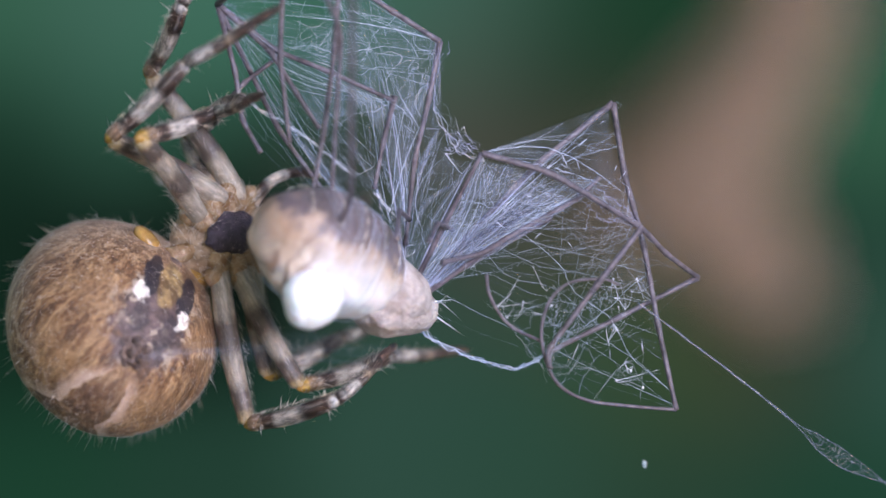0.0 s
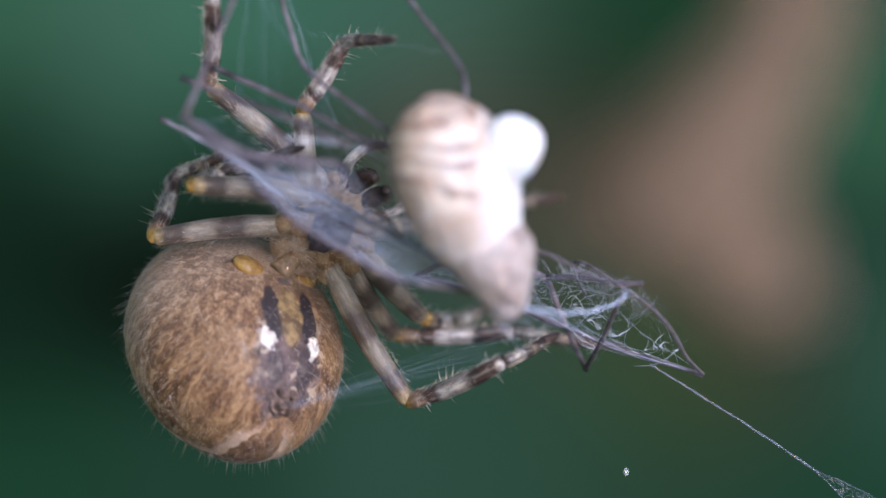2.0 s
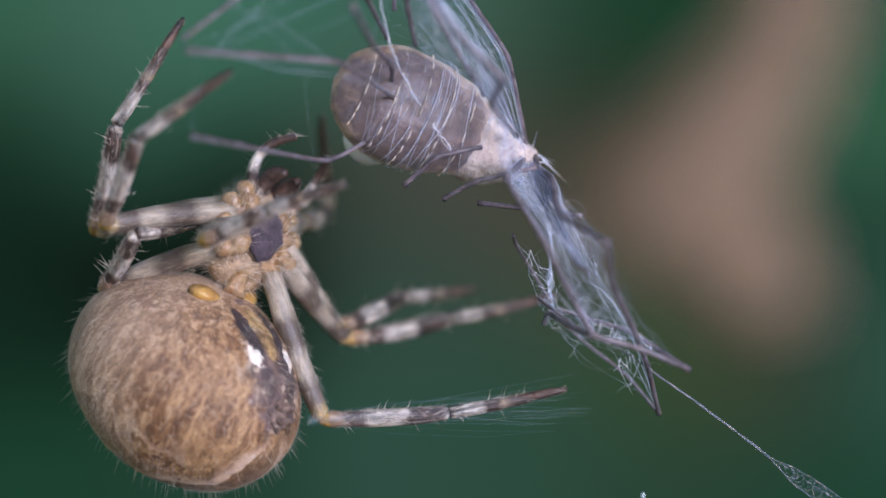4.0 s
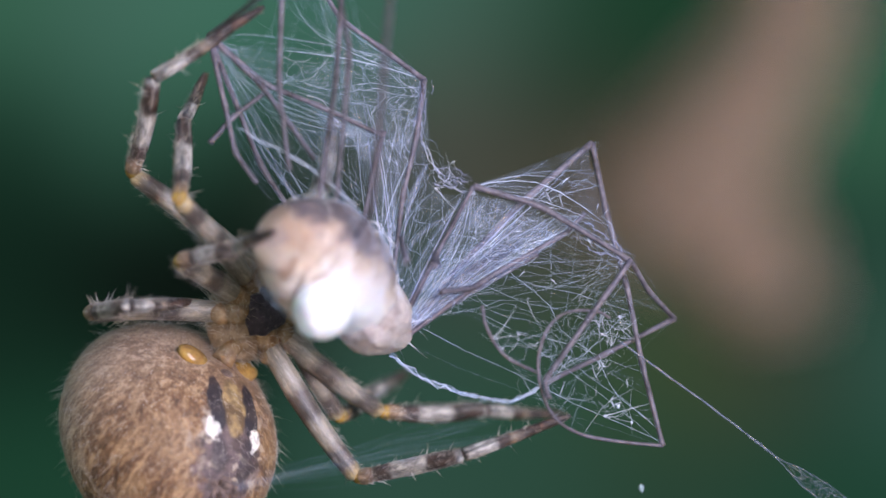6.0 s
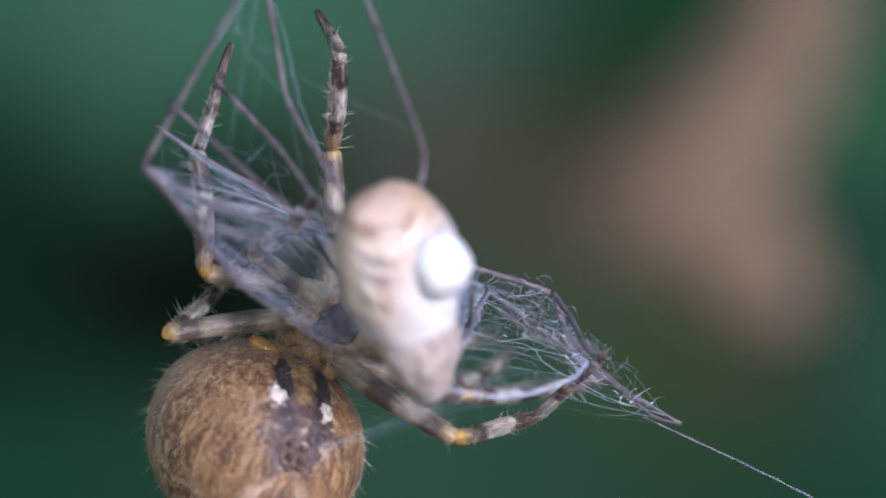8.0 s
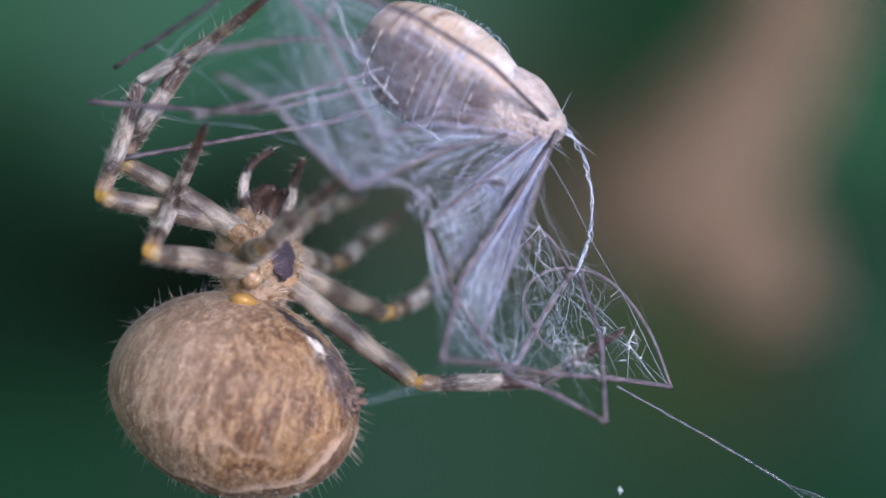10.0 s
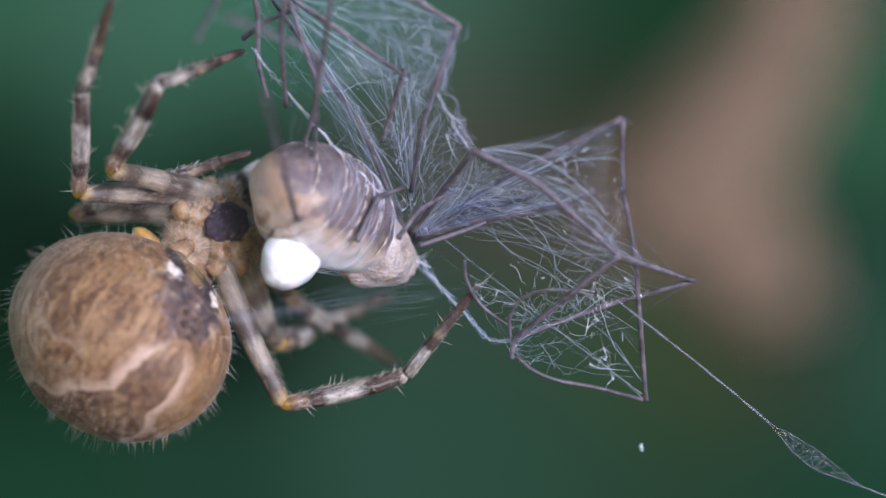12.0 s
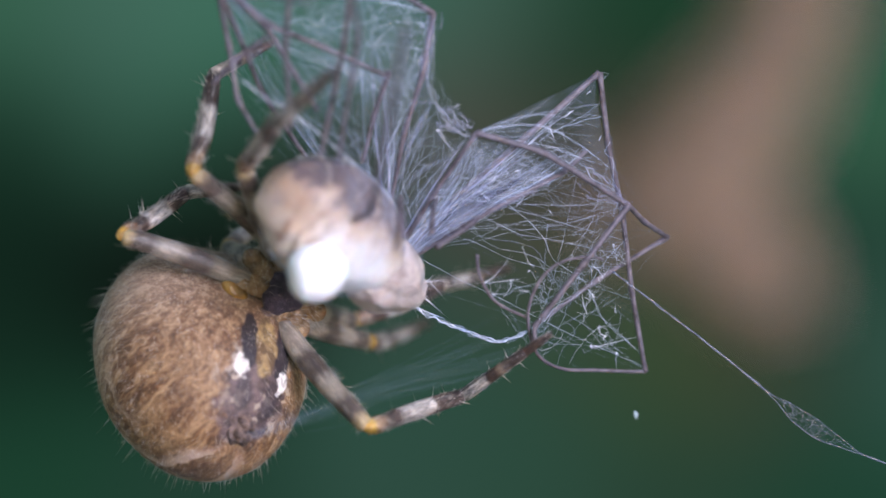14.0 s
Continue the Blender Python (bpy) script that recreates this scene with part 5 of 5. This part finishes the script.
    walk(tibia, swing("l3", 1, [
        (0, 78.8, 45.1), (0.5, 72.8, 29.8), (1, 65.0, 25.2), (1.5, 51.8, 18.7), (2, 27.6, 22.9), (2.5, 74.5, 91.5),
        (3, 72.0, 0.5), (5.5, 81.3, -79.4), (6, 70.3, -29.0), (6.5, 62.3, 11.5), (7, 68.0, -4.3), (7.5, 74.8, -49.2),
        (8, 80.1, -20.0), (10.5, 64.5, 99.4), (11, 72.7, 114.1), (11.5, 60.2, -41.1), (12, -13.0, 2.0), (12.5, -25.6, -18.6),
        (13, -35.7, -41.4), (13.5, -38.6, -31.8), (14, -44.1, -18.7),
    ]))
    walk(meta, swing("l3", 2, [
        (0, 85.4, -162.6), (0.5, 86.5, -142.2), (1, 86.9, -111.5), (1.5, 82.3, -84.5), (2, 77.6, -52.5), (2.5, 45.6, -12.4),
        (3, 46.1, -39.5), (5.5, 85.8, -161.0), (6, 80.1, 49.7), (6.5, 66.9, 38.0), (7, 74.3, 43.9), (7.5, 79.7, 30.1),
        (8, 86.5, 120.6), (10.5, 67.4, 99.1), (11, 73.2, 116.8), (11.5, 78.9, -128.9), (12, -29.6, 2.4), (12.5, -36.8, -20.0),
        (13, -45.7, -46.8), (13.5, -50.2, -39.0), (14, -52.4, -28.7),
    ]))
    femur, tibia, meta = LEG_PARTS["l4"]
    walk(femur, swing("l4", 0, [
        (0, 38.2, 124.3), (0.5, 50.2, 133.4), (1, 37.7, 112.7), (1.5, -19.9, 135.4), (2, -24.5, 142.6), (2.5, -69.9, 118.5),
        (3, -81.4, 98.9), (5.5, -8.3, 145.3), (6, -29.3, 126.7), (6.5, -36.3, 122.8), (7, 13.0, 136.9), (7.5, -39.8, 137.0),
        (8, -2.7, 155.6), (10.5, -7.0, 84.0), (11, -3.8, 101.9), (11.5, -15.7, 127.0), (12, -57.6, 114.2), (12.5, -49.7, 79.7),
        (13, -44.6, 59.7), (13.5, 7.4, 100.0), (14, -7.8, 123.4),
    ]))
    walk(tibia, swing("l4", 1, [
        (0, -20.0, -0.2), (0.5, -46.1, 26.2), (1, -48.1, -19.2), (1.5, -34.4, 9.5), (2, -39.4, 10.6), (2.5, 76.2, 73.4),
        (3, 49.7, 78.2), (5.5, 77.5, -4.6), (6, 85.5, 71.4), (6.5, 50.3, 2.6), (7, -48.5, 22.0), (7.5, 89.7, -125.6),
        (8, -26.8, 9.3), (10.5, 4.1, -40.7), (11, 13.1, -39.8), (11.5, 86.3, 22.3), (12, 78.6, -54.8), (12.5, 35.6, -30.1),
        (13, 36.4, -36.9), (13.5, 3.2, -38.3), (14, -23.8, -12.0),
    ]))
    walk(meta, swing("l4", 2, [
        (0, 84.6, -33.7), (0.5, 77.9, -61.0), (1, 64.6, -13.8), (1.5, 73.2, 52.8), (2, 73.9, -1.6), (2.5, -36.5, -50.7),
        (3, -13.0, -75.7), (5.5, -8.5, -11.4), (6, -30.5, -50.9), (6.5, -52.0, -12.5), (7, 82.4, -24.6), (7.5, -47.2, -1.9),
        (8, 82.1, 49.4), (10.5, 55.2, 78.5), (11, 69.6, 130.8), (11.5, -12.5, -27.8), (12, 40.8, -21.0), (12.5, 34.1, -41.3),
        (13, 8.5, -56.0), (13.5, -28.0, -62.4), (14, 80.5, 1.0),
    ]))
    femur, tibia, meta = LEG_PARTS["r1"]
    walk(femur, swing("r1", 0, [
        (0, -49.2, -2.3), (0.5, -45.7, -19.4), (1, -39.9, -34.0), (1.5, -44.9, -55.3), (2, -41.6, -40.7), (2.5, -41.9, -46.6),
        (3, -28.2, -73.7), (5.5, -39.1, 1.8), (6, -40.6, 1.7), (6.5, -42.2, 1.8), (7, -43.7, 1.8), (7.5, -56.7, -25.6),
        (8, -46.8, 1.9), (10.5, -13.2, -63.2), (11, -27.8, -62.0), (11.5, -33.2, -54.9), (12, -38.2, -46.8), (12.5, -42.4, -37.8),
        (13, -45.3, -37.6), (13.5, -48.0, -37.4), (14, -50.7, -37.2),
    ]))
    walk(tibia, swing("r1", 1, [
        (0, -42.8, -3.1), (0.5, -28.1, -2.8), (1, -14.2, -3.2), (1.5, -25.4, -47.2), (2, -10.4, -30.0), (2.5, -15.5, -35.8),
        (3, -22.0, -69.0), (5.5, -38.2, -5.1), (6, -39.2, -10.3), (6.5, -39.8, -16.0), (7, -40.2, -21.8), (7.5, -46.1, 22.7),
        (8, -40.2, -33.1), (10.5, -15.4, -63.3), (11, -9.2, -55.2), (11.5, -16.6, -46.8), (12, -24.5, -37.5), (12.5, -31.5, -27.5),
        (13, -32.2, -26.1), (13.5, -32.8, -24.7), (14, -33.5, -23.3),
    ]))
    walk(meta, swing("r1", 2, [
        (0, -46.2, 13.7), (0.5, -17.2, -8.3), (1, 12.1, -23.1), (1.5, -24.4, -59.5), (2, -28.2, -37.7), (2.5, -28.2, -33.1),
        (3, 57.9, 108.4), (5.5, -41.7, 2.0), (6, -42.1, -1.4), (6.5, -42.3, -4.7), (7, -42.4, -8.2), (7.5, -46.9, 24.4),
        (8, -42.3, -15.4), (10.5, -11.5, -69.2), (11, -12.1, -50.2), (11.5, -20.2, -41.6), (12, -28.1, -32.0), (12.5, -34.7, -21.7),
        (13, -38.0, -21.5), (13.5, -41.3, -21.3), (14, -44.6, -21.0),
    ]))
    femur, tibia, meta = LEG_PARTS["r2"]
    walk(femur, swing("r2", 0, [
        (0, -13.5, -98.7), (0.5, -30.9, -97.3), (1, -26.7, -101.4), (1.5, -10.2, -91.2), (2, -13.8, -83.4), (2.5, -42.0, -51.4),
        (3, -3.7, -128.6), (5.5, -21.7, -64.3), (6, -8.7, -110.2), (6.5, 9.3, -79.3), (7, 9.6, -56.1), (7.5, -11.4, -57.5),
        (8, -26.6, -46.6), (10.5, -14.6, -81.6), (11, -29.5, -95.1), (11.5, -34.4, -62.1), (12, -37.6, -71.5), (12.5, -22.1, -105.6),
        (13, -21.8, -125.0), (13.5, -33.4, -121.6), (14, -40.3, -52.9),
    ]))
    walk(tibia, swing("r2", 1, [
        (0, -21.1, 3.8), (0.5, -44.2, 9.0), (1, -53.1, 7.2), (1.5, -43.8, -51.1), (2, -49.5, -44.8), (2.5, -10.2, -38.1),
        (3, 20.0, -63.0), (5.5, -44.2, 1.8), (6, -44.5, -37.2), (6.5, -46.5, -37.5), (7, -51.6, 20.0), (7.5, -25.9, 10.7),
        (8, -37.9, -6.1), (10.5, -6.3, -60.9), (11, -16.7, -47.2), (11.5, -20.9, -21.8), (12, -36.2, -3.1), (12.5, -37.7, -30.5),
        (13, -43.0, -55.3), (13.5, -50.3, -67.6), (14, 3.4, -15.9),
    ]))
    walk(meta, swing("r2", 2, [
        (0, -33.2, -0.6), (0.5, -34.8, 7.1), (1, -23.7, 2.6), (1.5, -33.2, -66.5), (2, -40.7, -29.9), (2.5, -26.2, -42.5),
        (3, 24.6, -82.8), (5.5, -44.6, 2.1), (6, -38.9, -38.6), (6.5, -53.9, -36.8), (7, -59.4, 4.9), (7.5, -55.2, 4.2),
        (8, -45.0, 7.0), (10.5, -3.4, -64.5), (11, -12.1, -43.0), (11.5, -27.1, -25.4), (12, -20.9, -0.7), (12.5, -37.8, -25.6),
        (13, -41.4, -53.0), (13.5, -35.4, -59.9), (14, -25.7, -31.6),
    ]))
    femur, tibia, meta = LEG_PARTS["r3"]
    walk(femur, swing("r3", 0, [
        (0, 2.3, -84.4), (0.5, -8.2, -76.2), (1, 1.8, -79.8), (1.5, -22.2, -80.4), (2, -30.6, -85.4), (2.5, -42.6, -72.5),
        (3, -10.4, -115.6), (5.5, -15.3, -64.6), (6, 0.8, -89.1), (6.5, -40.4, -83.8), (7, -28.5, -51.6), (7.5, -16.4, -51.2),
        (8, -11.4, -44.8), (10.5, 3.5, -106.9), (11, -8.8, -103.3), (11.5, -19.7, -83.1), (12, -35.8, -60.2), (12.5, -17.9, -102.1),
        (13, -17.0, -106.9), (13.5, -37.4, -106.1), (14, -29.6, -53.2),
    ]))
    walk(tibia, swing("r3", 1, [
        (0, -14.5, -2.9), (0.5, -39.0, 6.5), (1, -50.7, -26.5), (1.5, 16.9, -14.5), (2, 24.5, -40.5), (2.5, -25.8, -75.4),
        (3, 14.0, -65.8), (5.5, 24.6, -31.5), (6, 0.8, -52.6), (6.5, -14.2, -42.5), (7, -37.4, -29.2), (7.5, -15.7, -21.7),
        (8, -24.1, -20.7), (10.5, 3.5, -65.1), (11, -9.9, -46.8), (11.5, -12.4, -34.4), (12, -25.6, -0.6), (12.5, 13.3, -54.7),
        (13, -4.5, -69.1), (13.5, -45.2, -64.6), (14, -51.6, -42.4),
    ]))
    walk(meta, swing("r3", 2, [
        (0, -22.5, -14.4), (0.5, -47.9, 0.1), (1, -31.6, -24.5), (1.5, 19.3, -61.1), (2, 23.9, -52.6), (2.5, -36.0, -77.2),
        (3, 52.4, -79.8), (5.5, -0.5, -27.2), (6, -14.9, -56.9), (6.5, 13.0, -47.0), (7, -17.9, -20.4), (7.5, -29.1, -13.6),
        (8, -22.5, -17.4), (10.5, 58.4, 107.7), (11, 1.1, -40.5), (11.5, -2.4, -7.2), (12, -1.5, -5.4), (12.5, -17.9, -36.6),
        (13, -36.7, -62.9), (13.5, -47.9, -59.4), (14, -42.4, -30.4),
    ]))
    femur, tibia, meta = LEG_PARTS["r4"]
    walk(femur, swing("r4", 0, [
        (0, -4.9, -100.4), (0.5, -14.5, -101.5), (1, -7.0, -118.6), (1.5, -9.4, -100.5), (2, 10.7, -104.8), (2.5, -21.9, -93.5),
        (3, 9.4, -159.2), (5.5, 6.1, -111.7), (6, 14.4, -112.9), (6.5, 28.5, -115.2), (7, 22.2, -75.2), (7.5, 31.2, -76.2),
        (8, 30.7, -79.0), (10.5, 18.5, -146.3), (11, 25.8, -136.2), (11.5, -11.4, -126.3), (12, -7.2, -95.0), (12.5, -4.9, -116.7),
        (13, 23.1, -149.0), (13.5, 32.5, -164.5), (14, 52.0, -103.7),
    ]))
    walk(tibia, swing("r4", 1, [
        (0, 65.4, -8.2), (0.5, 22.9, -6.1), (1, 71.0, -5.8), (1.5, 71.6, -64.1), (2, 58.2, -5.2), (2.5, 78.2, -169.7),
        (3, 58.0, -126.2), (5.5, -24.9, -18.5), (6, 59.6, -31.2), (6.5, -39.8, -42.3), (7, -37.2, -16.2), (7.5, 57.8, -38.6),
        (8, -23.9, -11.9), (10.5, 48.1, -118.9), (11, 49.2, -91.7), (11.5, 68.9, -7.9), (12, 40.1, -24.4), (12.5, 32.0, -50.8),
        (13, 58.6, -52.9), (13.5, -26.6, -79.4), (14, -14.2, -25.2),
    ]))
    walk(meta, swing("r4", 2, [
        (0, -27.3, 14.6), (0.5, 2.8, 0.2), (1, -47.4, 24.6), (1.5, -26.1, -50.4), (2, -35.1, -26.6), (2.5, -25.0, -66.4),
        (3, 26.9, -69.5), (5.5, 55.1, -12.0), (6, 6.9, -35.0), (6.5, 62.9, -3.3), (7, 46.0, 5.0), (7.5, -16.5, 10.8),
        (8, 62.0, 12.5), (10.5, 81.8, 100.2), (11, 63.5, -75.9), (11.5, 66.5, 0.8), (12, 52.9, 31.6), (12.5, 48.1, 27.8),
        (13, -3.3, -26.4), (13.5, 66.1, -16.1), (14, 44.9, 16.8),
    ]))
    walk(swathe, placed([
        (0, -13.03, -3.79, -4.59, 0, -2.3, 24.7), (0.5, -14.66, -3.83, -2.73, 0, 2.2, 13.9), (1, -10.2, -3.8, -5.81, -0, -16, 23.2),
        (1.5, -5.17, -3.01, -7.4, 0, 0, 19.5), (2, -6.8, -3.05, -6.78, 0, -14.1, 19), (2.5, -3.68, -1.7, -8.55, 0, 5.1, 35.5),
        (3, -2.8, -0.5, -7.58, 0, -6.9, 9.8), (5.5, -11.15, -3.71, -7.28, 0, 5.2, 23.2), (6, -9.15, -2.94, -10.22, 0, -11.9, 8.8),
        (6.5, -9.43, -3.53, -10.48, 0, -9.5, 0.7), (7, -7.31, -3.67, -10.84, 0, -16.3, 12.5), (7.5, -6.67, -3.84, -8.3, 0, -15.5, 14.8),
        (8, -6.18, -3.76, -8.85, 0, -18.4, 12.2), (10.5, -3.58, -0.55, -6.39, 0, -14.4, -2.2), (11, -4.54, -1.48, -6.1, 0, -17, 9.7),
        (11.5, -8.09, -2.81, -4.31, -0, -26.4, 13.7), (12, -10.7, -3.26, -3.32, 0, -8.1, 22.3), (12.5, -11.37, -3.73, -3.69, -0, -4.7, 19.5),
        (13, -10.62, -3.73, -6.22, 0, -8, 13.8), (13.5, -9.18, -3.21, -8.19, 0, 2.4, 3.8), (14, -8.53, -2.93, -8.1, -0, -19.2, 0.1),
    ], ORIGIN))
    walk(line, placed([
        (0, 9.64, -1.45, -2.98, 0, 39.7, 0), (0.5, 9.16, -1.45, -2.86, 0, 38.7, 0), (1, 10, -1.45, -5.98, 0, 34.2, 0),
        (1.5, 10.72, -1.45, -6.59, 0, 35.3, 0), (2, 10.24, -1.45, -5.5, 0, 35, 0), (2.5, 7.84, -1.45, -7.07, 0, 33.8, 0),
        (3, 7.84, -1.45, -5.5, 0, 35, 0), (5.5, 9.52, -1.45, -4.3, 0, 40.4, 0), (6, 8.8, -1.45, -4.54, 0, 38.7, 0),
        (6.5, 8.08, -1.45, -5.5, 0, 36.2, 0), (7, 8.32, -1.45, -6.95, 0, 31.3, 0), (7.5, 10, -1.45, -7.43, 0, 27.7, 0),
        (8, 10, -1.45, -7.55, 0, 27.9, 0), (10.5, 8.32, -1.45, -5.5, 0, 36.3, 0), (11, 7.96, -1.45, -4.18, 0, 44.1, 0),
        (11.5, 7.96, -1.45, -2.74, 0, 41.9, 0), (12, 8.68, -1.45, -2.86, 0, 41.1, 0), (12.5, 8.68, -1.45, -3.58, 0, 39.4, 0),
        (13, 8.68, -1.45, -4.3, 0, 40.2, 0), (13.5, 7.72, -1.45, -3.58, 0, 41.1, 0), (14, 8.56, -1.45, -1.66, 0, 40.1, 0),
    ], ORIGIN))
    walk(fleck, placed([
        (0, 8.77, 2.91, -9.38, 0, 0, 0), (0.5, 8.45, 2.91, -9.11, 0, 0, 0), (1, 7.78, 2.91, -10.32, 0, 0, 0),
        (1.5, 7.85, 2.91, -10.37, 0, 0, 0), (2, 7.98, 2.91, -9.73, 0, 0, 0), (2.5, 8.64, 2.91, -11.42, 0, 0, 0),
        (3, 8.52, 2.91, -11.3, 0, 0, 0), (5.5, 9.09, 2.91, -10.27, 0, 0, 0), (6, 8.64, 2.91, -10.44, 0, 0, 0),
        (6.5, 8.52, 2.91, -11.3, 0, 0, 0), (7, 8.27, 2.91, -11.79, 0, 0, 0), (7.5, 7.78, 2.91, -10.93, 0, 0, 0),
        (8, 7.78, 2.91, -11.06, 0, 0, 0), (10.5, 7.71, 2.91, -10.46, 0, 0, 0), (11, 8.03, 2.91, -10.12, 0, 0, 0),
        (11.5, 8.08, 2.91, -8.74, 0, 0, 0), (12, 8.64, 2.91, -8.67, 0, 0, 0), (12.5, 8.64, 2.91, -9.13, 0, 0, 0),
        (13, 8.69, 2.91, -9.95, 0, 0, 0), (13.5, 7.53, 2.91, -9.16, 0, 0, 0), (14, 8.4, 2.91, -7.24, 0, 0, 0),
    ], ORIGIN))


motions()
